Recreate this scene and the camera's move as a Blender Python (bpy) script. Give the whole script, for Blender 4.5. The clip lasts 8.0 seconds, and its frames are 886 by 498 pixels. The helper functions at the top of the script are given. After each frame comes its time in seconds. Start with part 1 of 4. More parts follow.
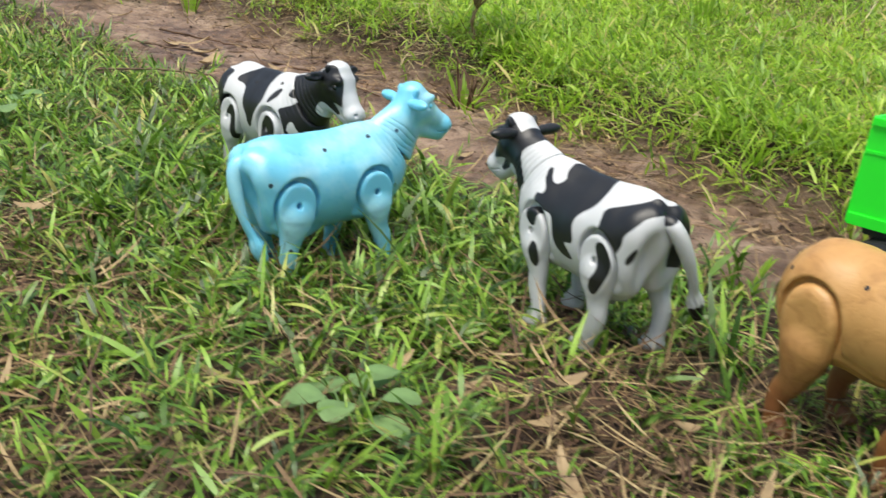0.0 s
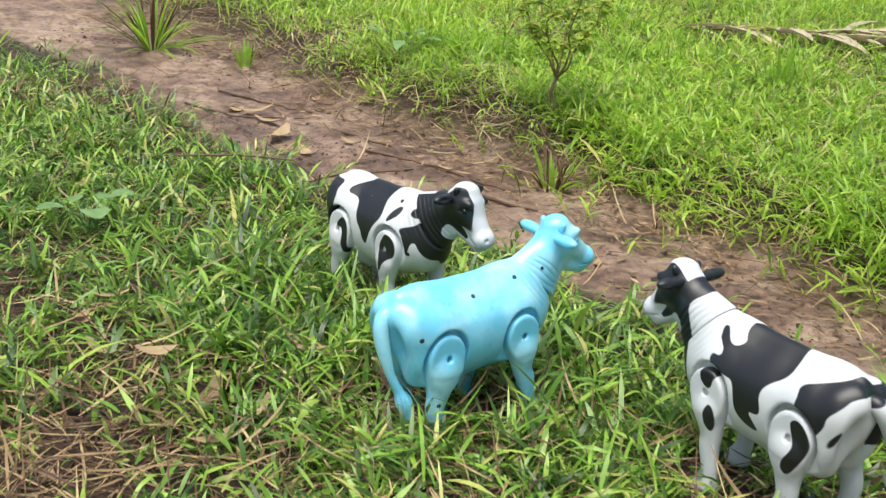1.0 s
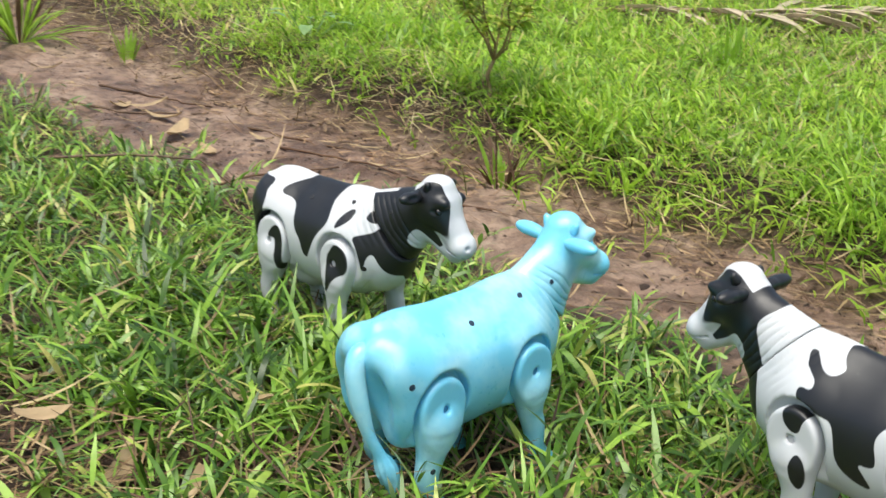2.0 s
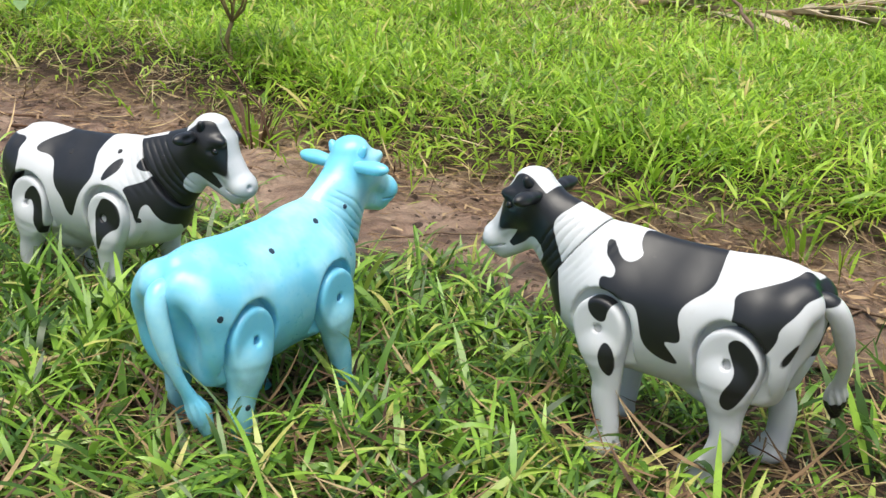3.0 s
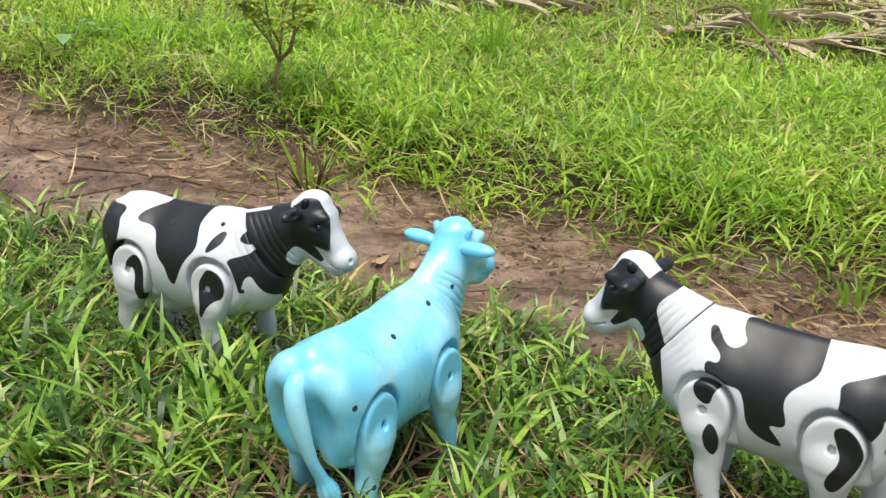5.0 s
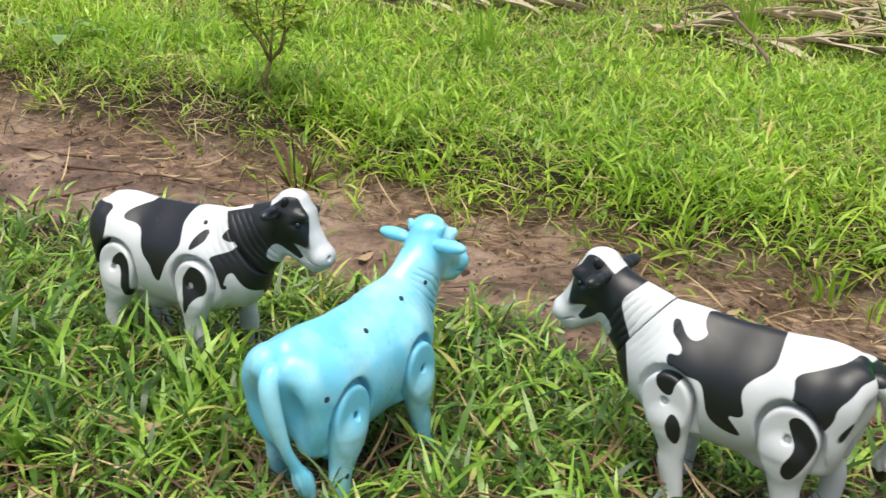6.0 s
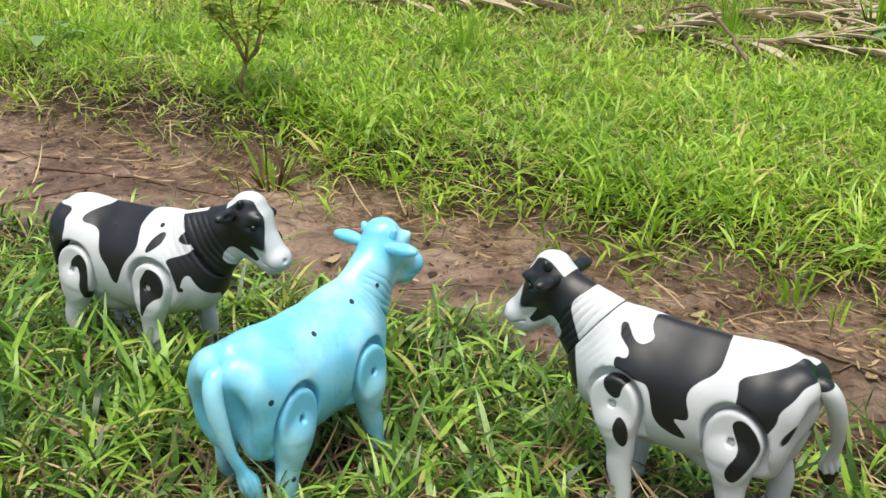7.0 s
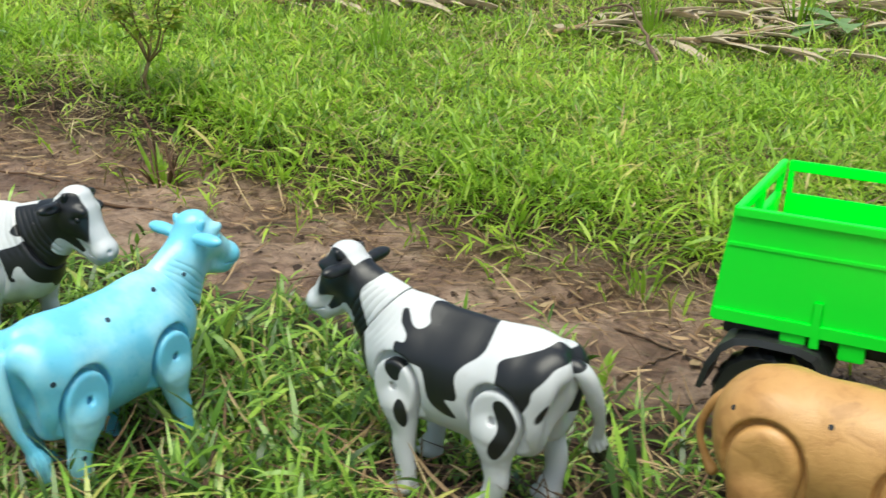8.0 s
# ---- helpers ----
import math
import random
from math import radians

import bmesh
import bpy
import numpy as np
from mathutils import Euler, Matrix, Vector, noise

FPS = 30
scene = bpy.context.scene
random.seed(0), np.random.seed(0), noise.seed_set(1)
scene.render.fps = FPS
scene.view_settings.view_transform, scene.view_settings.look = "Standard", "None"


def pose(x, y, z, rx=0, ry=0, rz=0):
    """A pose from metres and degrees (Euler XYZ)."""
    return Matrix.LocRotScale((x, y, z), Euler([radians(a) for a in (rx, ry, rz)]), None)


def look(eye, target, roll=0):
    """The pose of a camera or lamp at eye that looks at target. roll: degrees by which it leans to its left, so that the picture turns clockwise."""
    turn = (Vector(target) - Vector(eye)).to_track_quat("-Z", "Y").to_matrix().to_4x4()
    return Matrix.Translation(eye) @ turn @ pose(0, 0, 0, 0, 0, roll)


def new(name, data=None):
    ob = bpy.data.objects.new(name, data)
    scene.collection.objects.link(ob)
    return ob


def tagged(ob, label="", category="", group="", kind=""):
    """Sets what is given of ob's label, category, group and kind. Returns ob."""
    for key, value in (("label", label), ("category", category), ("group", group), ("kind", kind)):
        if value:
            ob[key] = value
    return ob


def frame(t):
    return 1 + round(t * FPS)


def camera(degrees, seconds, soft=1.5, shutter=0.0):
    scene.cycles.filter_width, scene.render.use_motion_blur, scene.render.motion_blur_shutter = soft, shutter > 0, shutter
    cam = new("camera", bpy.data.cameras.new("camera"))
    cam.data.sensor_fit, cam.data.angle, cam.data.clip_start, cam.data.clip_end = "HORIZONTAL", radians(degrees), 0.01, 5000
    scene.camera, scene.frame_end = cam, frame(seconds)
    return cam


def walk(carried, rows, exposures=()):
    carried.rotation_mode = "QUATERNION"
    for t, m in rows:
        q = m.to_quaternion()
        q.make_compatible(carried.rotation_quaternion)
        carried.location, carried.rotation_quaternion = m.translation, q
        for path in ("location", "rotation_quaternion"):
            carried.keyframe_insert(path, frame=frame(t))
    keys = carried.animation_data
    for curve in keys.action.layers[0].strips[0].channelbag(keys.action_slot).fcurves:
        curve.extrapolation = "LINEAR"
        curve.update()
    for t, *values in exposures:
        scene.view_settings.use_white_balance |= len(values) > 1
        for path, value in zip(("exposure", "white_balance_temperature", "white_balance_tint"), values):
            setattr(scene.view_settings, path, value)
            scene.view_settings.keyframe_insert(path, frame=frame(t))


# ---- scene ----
cam = camera(42.4, 8.0, soft=1.4, shutter=0.3)
METRES, EYE, TILT, LEAN, TURN = 1.0, 0.44, -18.77, -3.0, 0.0
ROWS = [
    (0.0, 0.0, 0.0, 0.0, -0.0, -0.0, 0.0),
    (0.5, -0.1065, 0.0481, 0.0693, -0.04, -0.03, -0.01),
    (1.0, -0.1552, 0.0744, 0.1477, -0.17, 0.04, 0.02),
    (1.2, -0.1634, 0.1201, 0.1639, -1.2, 0.47, 0.35),
    (2.3, -0.2505, 0.3908, 0.127, -10.24, -0.41, 3.88),
    (2.5, -0.2574, 0.3917, 0.1128, -14.26, -1.15, 5.54),
    (3.0, -0.2771, 0.3809, 0.1085, -19.54, -1.45, 7.49),
    (3.5, -0.3221, 0.3829, 0.1368, -19.94, -1.84, 7.57),
    (4.0, -0.3418, 0.3914, 0.1507, -20.05, -1.92, 7.55),
    (4.5, -0.3565, 0.3848, 0.1714, -20.04, -1.95, 7.53),
    (4.7, -0.3646, 0.3781, 0.1806, -20.26, -1.81, 7.41),
    (5.8, -0.374, 0.3503, 0.1909, -20.02, -1.92, 7.54),
    (6.0, -0.3569, 0.3346, 0.1871, -20.04, -1.96, 7.57),
    (6.5, -0.3333, 0.3223, 0.1903, -20.09, -1.97, 7.58),
    (7.0, -0.3201, 0.32, 0.1844, -20.09, -1.97, 7.58),
    (7.5, -0.2662, 0.2805, 0.1688, -20.05, -2.0, 7.59),
    (8.0, -0.1778, 0.2216, 0.156, -20.23, -2.05, 7.68),
]
EXPOSURES = [(0.0, 0.65, 6650, 6.5), (1.0, 0.81, 6500, 6.5), (3.0, 0.78, 6550, 8), (4.5, 0.75, 6600, 8), (6.5, 0.72, 6680, 7.5), (7.3, 0.72, 6650, 6), (8.0, 0.63, 6560, 0.5)]
walk(cam, [(t, pose(0, 0, EYE, TILT, LEAN, TURN) @ pose(METRES * x, METRES * y, METRES * z, 90 + pitch, roll, yaw)) for t, x, y, z, yaw, pitch, roll in ROWS], EXPOSURES)

# ---- light ----
world = bpy.data.worlds.new("sky")
scene.world = world
world.use_nodes = True
wn = world.node_tree
sky = wn.nodes.new("ShaderNodeTexSky")
sky.sky_type, sky.sun_disc = "NISHITA", False
sky.sun_elevation, sky.sun_rotation = radians(76), radians(215)
sky.air_density, sky.dust_density = 1.0, 4.0
wn.links.new(sky.outputs[0], wn.nodes["Background"].inputs[0])
wn.nodes["Background"].inputs[1].default_value = 0.105
sun = new("sun", bpy.data.lights.new("sun", "SUN"))
sun.data.energy, sun.data.angle, sun.data.color = 2.4, radians(50), (1.0, 0.97, 0.91)
sun.matrix_world = look((-0.7, -0.6, 5.0), (0, 0.4, 0))


# ---- materials ----
def material(name):
    m = bpy.data.materials.new(name)
    m.use_nodes = True
    nt = m.node_tree
    return m, nt, nt.nodes["Principled BSDF"], nt.nodes.new, nt.links.new


def noise_node(nt, scale, detail=4, rough=0.55, coord="Object"):
    tc = nt.nodes.new("ShaderNodeTexCoord")
    n = nt.nodes.new("ShaderNodeTexNoise")
    n.inputs["Scale"].default_value, n.inputs["Detail"].default_value, n.inputs["Roughness"].default_value = scale, detail, rough
    nt.links.new(tc.outputs[coord], n.inputs["Vector"])
    return n.outputs["Fac"]


def ramp(nt, fac, stops):
    r = nt.nodes.new("ShaderNodeValToRGB")
    while len(r.color_ramp.elements) < len(stops):
        r.color_ramp.elements.new(0.5)
    for e, (p, c) in zip(r.color_ramp.elements, stops):
        e.position, e.color = p, (*c, 1) if len(c) == 3 else c
    nt.links.new(fac, r.inputs[0])
    return r.outputs[0]


def mix(nt, fac, a, b, blend="MIX"):
    m = nt.nodes.new("ShaderNodeMix")
    m.data_type, m.blend_type = "RGBA", blend
    for socket, value in ((m.inputs[0], fac), (m.inputs[6], a), (m.inputs[7], b)):
        if isinstance(value, (int, float)):
            socket.default_value = value
        elif isinstance(value, tuple):
            socket.default_value = (*value, 1)
        else:
            nt.links.new(value, socket)
    return m.outputs[2]


def bump(nt, bsdf, height, strength=0.3, distance=0.001):
    b = nt.nodes.new("ShaderNodeBump")
    b.inputs["Strength"].default_value, b.inputs["Distance"].default_value = strength, distance
    nt.links.new(height, b.inputs["Height"])
    nt.links.new(b.outputs[0], bsdf.inputs["Normal"])


def plastic(name, colour, dirt, rough=0.32, dirt_amount=0.35, bumpy=0.06, coat=0.25, stain_and_sheen=None):
    """Moulded toy plastic: faint mottling, smudges, fine unevenness."""
    m, nt, p, _, link = material(name)
    big = ramp(nt, noise_node(nt, 14, 5), [(0.38, (0, 0, 0)), (0.75, (1, 1, 1))])
    fine = noise_node(nt, 160, 4)
    c = mix(nt, 0.12, colour, mix(nt, big, colour, dirt))
    # Pale cloudy patches: whitish stains, with the sky's reflection painted in.
    if stain_and_sheen:
        c = mix(nt, ramp(nt, noise_node(nt, 16, 4, 0.6), [(0.46, (0, 0, 0)), (0.66, (0.8, 0.8, 0.8))]), c, stain_and_sheen)
    smudge = ramp(nt, noise_node(nt, 38, 6, 0.65), [(0.60, (0, 0, 0)), (0.72, (1, 1, 1))])
    scaled = nt.nodes.new("ShaderNodeMath")
    scaled.operation, scaled.inputs[1].default_value = "MULTIPLY", dirt_amount
    link(smudge, scaled.inputs[0])
    c = mix(nt, scaled.outputs[0], c, dirt)
    link(c, p.inputs["Base Color"])
    r = nt.nodes.new("ShaderNodeMapRange")
    r.inputs["To Min"].default_value, r.inputs["To Max"].default_value = rough - 0.08, rough + 0.14
    link(fine, r.inputs[0])
    link(r.outputs[0], p.inputs["Roughness"])
    p.inputs["Coat Weight"].default_value, p.inputs["Coat Roughness"].default_value = coat, 0.35
    bump(nt, p, fine, bumpy, 0.0008 + 0.003 * (bumpy > 0.5))
    return m, nt, p, c


def cow_paint():
    """White plastic with matt black patches from the mesh's own patch field."""
    m, nt, p, c = plastic("painted_white_and_black_plastic", (0.60, 0.615, 0.63), (0.42, 0.40, 0.36), 0.38, 0.25, 0.06, 0.05)
    link = nt.links.new
    a = nt.nodes.new("ShaderNodeAttribute")
    a.attribute_name = "patch"
    edge = nt.nodes.new("ShaderNodeMapRange")
    edge.inputs["From Min"].default_value, edge.inputs["From Max"].default_value = -0.00035, 0.00035
    link(a.outputs["Fac"], edge.inputs[0])
    scratch = ramp(nt, noise_node(nt, 90, 8, 0.7), [(0.66, (0.010, 0.011, 0.013)), (0.80, (0.07, 0.07, 0.07))])
    col = mix(nt, edge.outputs[0], c, scratch)
    link(col, p.inputs["Base Color"])
    return m


M_COW = cow_paint()
M_BLUE = plastic("pale_blue_plastic", (0.175, 0.60, 0.82), (0.10, 0.36, 0.52), 0.28, 0.26, 0.05, 0.45, (0.45, 0.80, 0.90))[0]


def tan_paint(name, browner_below):
    """Tan plastic with a hide-like grain and rubbed brown streaks; the legs turn darker brown towards the feet."""
    m, nt, p, c = plastic(name, (0.52, 0.285, 0.095), (0.26, 0.115, 0.034), 0.42, 0.4, 0.45, 0.12)
    tc, mp = nt.nodes.new("ShaderNodeTexCoord"), nt.nodes.new("ShaderNodeMapping")
    mp.inputs["Scale"].default_value = (1.0, 1.0, 1.7)
    nt.links.new(tc.outputs["Object"], mp.inputs["Vector"])
    grain = nt.nodes.new("ShaderNodeTexNoise")
    grain.inputs["Scale"].default_value, grain.inputs["Detail"].default_value, grain.inputs["Roughness"].default_value = 42, 8, 0.68
    grain.inputs["Distortion"].default_value = 0.8
    nt.links.new(mp.outputs[0], grain.inputs["Vector"])
    streak = ramp(nt, grain.outputs["Fac"], [(0.36, (0.66, 0.58, 0.48)), (0.50, (1.0, 1.0, 1.0)), (0.68, (1.10, 1.13, 1.22))])
    c = mix(nt, 0.6, c, streak, "MULTIPLY")
    rubbed = ramp(nt, noise_node(nt, 11, 4, 0.6), [(0.45, (0, 0, 0)), (0.72, (0.40, 0.40, 0.40))])
    c = mix(nt, rubbed, c, (0.36, 0.165, 0.050))
    if browner_below:
        a = nt.nodes.new("ShaderNodeAttribute")
        a.attribute_name = "patch"
        edge = nt.nodes.new("ShaderNodeMapRange")
        edge.inputs["From Min"].default_value, edge.inputs["From Max"].default_value = -0.045, 0.03
        nt.links.new(a.outputs["Fac"], edge.inputs[0])
        c = mix(nt, edge.outputs[0], c, mix(nt, 0.6, (0.24, 0.090, 0.030), streak, "MULTIPLY"))
    nt.links.new(c, p.inputs["Base Color"])
    bump(nt, p, grain.outputs["Fac"], 0.4, 0.0022)
    return m


M_TAN, M_TANLEG = tan_paint("tan_brown_plastic", False), tan_paint("tan_plastic_browner_below", True)
M_GREEN = plastic("bright_green_plastic", (0.030, 0.93, 0.035), (0.02, 0.72, 0.03), 0.33, 0.1)[0]
M_BLACK = plastic("black_plastic", (0.018, 0.02, 0.02), (0.05, 0.045, 0.035), 0.4, 0.4)[0]
# Near-black and navy: the shade inside holes and gaps, put into the colour.
M_DARK = plastic("painted_recess_shade", (0.012, 0.012, 0.014), (0.03, 0.03, 0.03), 0.7, 0.2)[0]
M_NAVY = plastic("painted_blue_recess_shade", (0.008, 0.03, 0.06), (0.02, 0.05, 0.08), 0.6, 0.2)[0]
M_GREY = plastic("grey_screw_cap", (0.45, 0.45, 0.46), (0.25, 0.25, 0.25), 0.45, 0.3)[0]
# The cow's blue made darker: shade of the screw recess painted into the cap.
M_BLUECAP = plastic("shaded_blue_screw_cap", (0.04, 0.22, 0.40), (0.03, 0.12, 0.2), 0.45, 0.3)[0]
M_EYE = plastic("glossy_black_eye", (0.006, 0.006, 0.007), (0.02, 0.02, 0.02), 0.12, 0.1)[0]


def leafy(name, stops, rough=0.45, translucent=0.45, streak=60):
    """Thin blades: colour differs from blade to blade, light shines through."""
    m, nt, p, _, link = material(name)
    g = nt.nodes.new("ShaderNodeNewGeometry")
    c = ramp(nt, g.outputs["Random Per Island"], stops)
    patch = ramp(nt, noise_node(nt, 3.2, 3), [(0.35, (0.84, 0.88, 0.74)), (0.7, (1.14, 1.10, 1.0))])
    c = mix(nt, 1.0, c, patch, "MULTIPLY")
    fine = noise_node(nt, streak, 3)
    c = mix(nt, 1.0, c, ramp(nt, fine, [(0.3, (0.78, 0.78, 0.74)), (0.7, (1.1, 1.1, 1.1))]), "MULTIPLY")
    link(c, p.inputs["Base Color"])
    p.inputs["Roughness"].default_value = rough
    t = nt.nodes.new("ShaderNodeBsdfTranslucent")
    link(c, t.inputs[0])
    s = nt.nodes.new("ShaderNodeMixShader")
    s.inputs[0].default_value = translucent
    link(p.outputs[0], s.inputs[1])
    link(t.outputs[0], s.inputs[2])
    link(s.outputs[0], nt.nodes["Material Output"].inputs[0])
    return m


M_GRASS = leafy("grass_blades", [(0.0, (0.030, 0.075, 0.010)), (0.3, (0.10, 0.21, 0.030)), (0.62, (0.22, 0.40, 0.055)), (0.9, (0.35, 0.55, 0.085)), (1.0, (0.58, 0.52, 0.19))], 0.32, 0.30)
M_MEADOW = leafy("meadow_blades", [(0.0, (0.12, 0.24, 0.03)), (0.25, (0.28, 0.47, 0.05)), (0.7, (0.43, 0.66, 0.075)), (0.90, (0.55, 0.74, 0.11)), (1.0, (0.66, 0.55, 0.24))], 0.38, 0.50)
M_STRAW = leafy("dry_straw", [(0.0, (0.055, 0.026, 0.016)), (0.4, (0.14, 0.075, 0.042)), (0.72, (0.30, 0.20, 0.105)), (1.0, (0.54, 0.42, 0.25))], 0.7, 0.12)
M_PALESTRAW = leafy("pale_straw", [(0.0, (0.09, 0.05, 0.03)), (0.35, (0.24, 0.16, 0.09)), (0.7, (0.44, 0.34, 0.20)), (1.0, (0.62, 0.52, 0.34))], 0.7, 0.15)
M_STALK = leafy("grass_stalk", [(0.0, (0.13, 0.17, 0.035)), (0.6, (0.26, 0.25, 0.07)), (1.0, (0.40, 0.28, 0.13))], 0.55, 0.15)
M_LITTER = leafy("brown_litter", [(0.0, (0.09, 0.05, 0.03)), (0.5, (0.24, 0.145, 0.085)), (1.0, (0.48, 0.34, 0.21))], 0.75, 0.1)
M_DRYLEAF = leafy("dry_leaf", [(0.0, (0.30, 0.19, 0.11)), (0.5, (0.42, 0.30, 0.19)), (1.0, (0.55, 0.42, 0.28))], 0.7, 0.15)
M_WEED = leafy("broad_weed_leaf", [(0.0, (0.19, 0.33, 0.13)), (1.0, (0.30, 0.45, 0.21))], 0.5, 0.35)
M_SHRUB = leafy("shrub_leaves", [(0.0, (0.20, 0.34, 0.05)), (0.6, (0.40, 0.54, 0.08)), (1.0, (0.66, 0.62, 0.16))], 0.5, 0.5)
M_PALM = leafy("dry_palm_strips", [(0.0, (0.28, 0.21, 0.15)), (0.5, (0.54, 0.46, 0.36)), (1.0, (0.78, 0.72, 0.60))], 0.65, 0.15)


def bark(name="thin_bark", dark=(0.07, 0.04, 0.025), light=(0.20, 0.13, 0.08)):
    m, nt, p, _, link = material(name)
    c = ramp(nt, noise_node(nt, 120, 5), [(0.3, dark), (0.7, light)])
    link(c, p.inputs["Base Color"])
    p.inputs["Roughness"].default_value = 0.8
    bump(nt, p, noise_node(nt, 300, 4), 0.5, 0.001)
    return m


def soil():
    """Damp brown earth; the trodden track is smoother, wetter and greyer."""
    m, nt, p, _, link = material("damp_earth")
    a = nt.nodes.new("ShaderNodeAttribute")
    a.attribute_name = "track"
    n1, n2, n3 = noise_node(nt, 7, 6), noise_node(nt, 55, 7, 0.65), noise_node(nt, 260, 5, 0.7)
    rough_soil = ramp(nt, n2, [(0.3, (0.022, 0.012, 0.008)), (0.55, (0.062, 0.036, 0.022)), (0.75, (0.15, 0.090, 0.057))])
    mud = ramp(nt, n1, [(0.34, (0.135, 0.080, 0.052)), (0.48, (0.29, 0.190, 0.130)), (0.64, (0.44, 0.325, 0.24))])
    streaks = ramp(nt, noise_node(nt, 22, 6, 0.7), [(0.40, (0.62, 0.58, 0.55)), (0.56, (1.0, 1.0, 1.0)), (0.75, (1.12, 1.12, 1.12))])
    mud = mix(nt, 1.0, mud, streaks, "MULTIPLY")
    mud = mix(nt, 1.0, mud, ramp(nt, n2, [(0.32, (0.55, 0.50, 0.46)), (0.52, (1.0, 1.0, 1.0)), (0.8, (1.15, 1.13, 1.1))]), "MULTIPLY")
    c = mix(nt, a.outputs["Fac"], rough_soil, mud)
    turf = nt.nodes.new("ShaderNodeAttribute")
    turf.attribute_name = "turf"
    c = mix(nt, turf.outputs["Fac"], c, ramp(nt, n2, [(0.3, (0.045, 0.055, 0.014)), (0.5, (0.105, 0.145, 0.026)), (0.7, (0.19, 0.24, 0.045))]))
    c = mix(nt, 1.0, c, ramp(nt, n3, [(0.3, (0.75, 0.74, 0.72)), (0.65, (1.12, 1.1, 1.08))]), "MULTIPLY")
    link(c, p.inputs["Base Color"])
    wet = ramp(nt, n1, [(0.35, (0.32, 0.32, 0.32)), (0.62, (0.75, 0.75, 0.75))])
    link(mix(nt, a.outputs["Fac"], (0.85, 0.85, 0.85), wet), p.inputs["Roughness"])
    h = nt.nodes.new("ShaderNodeMath")
    h.operation = "MULTIPLY_ADD"
    h.inputs[1].default_value = 0.5
    link(n3, h.inputs[0])
    link(n2, h.inputs[2])
    bump(nt, p, h.outputs[0], 0.9, 0.010)
    return m


M_BARK, M_SOIL = bark(), soil()
M_STEM = bark("green_brown_stem", (0.16, 0.11, 0.05), (0.30, 0.24, 0.10))


# ---- helpers of the place ----
def lattice(ix, iy):
    n = (ix.astype(np.int64) * 374761393 + iy.astype(np.int64) * 668265263) & 0x7FFFFFFF
    n = ((n ^ (n >> 13)) * 1274126177) & 0x7FFFFFFF
    return ((n ^ (n >> 16)) & 0xFFFF) / 65535.0


def value_noise(x, y):
    ix, iy = np.floor(x), np.floor(y)
    fx, fy = x - ix, y - iy
    fx, fy = fx * fx * (3 - 2 * fx), fy * fy * (3 - 2 * fy)
    a, b = lattice(ix, iy), lattice(ix + 1, iy)
    c, d = lattice(ix, iy + 1), lattice(ix + 1, iy + 1)
    return (a * (1 - fx) + b * fx) * (1 - fy) + (c * (1 - fx) + d * fx) * fy - 0.5


def fbm(x, y, scale, octaves=4):
    total, amp = 0.0, 1.0
    for k in range(octaves):
        total = total + amp * value_noise(x * scale + 17.3 * k, y * scale - 9.1 * k)
        scale, amp = scale * 2.1, amp * 0.5
    return total


def step(a, b, v):
    u = np.clip((v - a) / (b - a), 0, 1)
    return u * u * (3 - 2 * u)


NEAR_X, NEAR_Y = (-3.0, -1.29, -0.86, -0.52, -0.31, 0.02, 0.11, 0.20, 0.43, 1.2, 4), (5.0, 3.13, 2.65, 2.12, 1.93, 1.59, 1.46, 1.32, 1.10, 0.5, -1.5)
FAR_X, FAR_Y = (-3.0, -1.43, -0.66, -0.41, -0.01, 0.20, 0.34, 0.45, 0.60, 1.4, 4), (5.9, 4.03, 3.05, 2.62, 2.12, 1.84, 1.62, 1.45, 1.28, 0.7, -1.2)


def side_near(x, y):
    """Metres by which a place lies on the near side of the track (minus: beyond its near edge)."""
    return (np.interp(x, NEAR_X, NEAR_Y) - y) * 0.70 + 0.05 * fbm(x, y, 9, 3)


def side_far(x, y):
    """Metres by which a place lies beyond the track's far edge."""
    return (y - np.interp(x, FAR_X, FAR_Y)) * 0.70 + 0.06 * fbm(x + 5, y, 8, 3)


def track(x, y):
    return step(0.03, -0.03, side_near(x, y)) * step(0.15, 0.0, side_far(x, y))


def ground_height(x, y, fine=True):
    x, y = np.asarray(x, float), np.asarray(y, float)
    far = np.maximum(side_far(x, y), 0)
    z = 0.025 - 0.032 * np.clip(x, -1.5, 1.5)
    z = z - 0.022 * step(0.0, 0.12, side_near(x, y)) * (1 - 0.4 * step(0.4, -0.6, x))
    z = z + 0.055 * step(0.0, 0.22, far) + 0.055 * np.minimum(far, 4.0)
    if fine:
        t = track(x, y)
        z = z + (1 - t) * 0.012 * fbm(x, y, 9, 4) + t * (0.014 * fbm(x, y, 7, 3) + 0.012 * fbm(x, y, 34, 4))
    return z


def fast_mesh(name, verts, loops, starts):
    me = bpy.data.meshes.new(name)
    me.vertices.add(len(verts))
    me.vertices.foreach_set("co", np.asarray(verts, np.float32).ravel())
    me.loops.add(len(loops))
    me.loops.foreach_set("vertex_index", np.asarray(loops, np.int32))
    me.polygons.add(len(starts))
    me.polygons.foreach_set("loop_start", np.asarray(starts, np.int32))
    me.update(calc_edges=True)
    me.validate()
    return me


def smooth(me):
    me.polygons.foreach_set("use_smooth", np.ones(len(me.polygons), bool))
    return me


def thing(name, m, label, category, group="", kind=""):
    ob = new(name)
    ob.matrix_world = m
    ob.empty_display_size = 0.02
    return tagged(ob, label, category, group, kind)


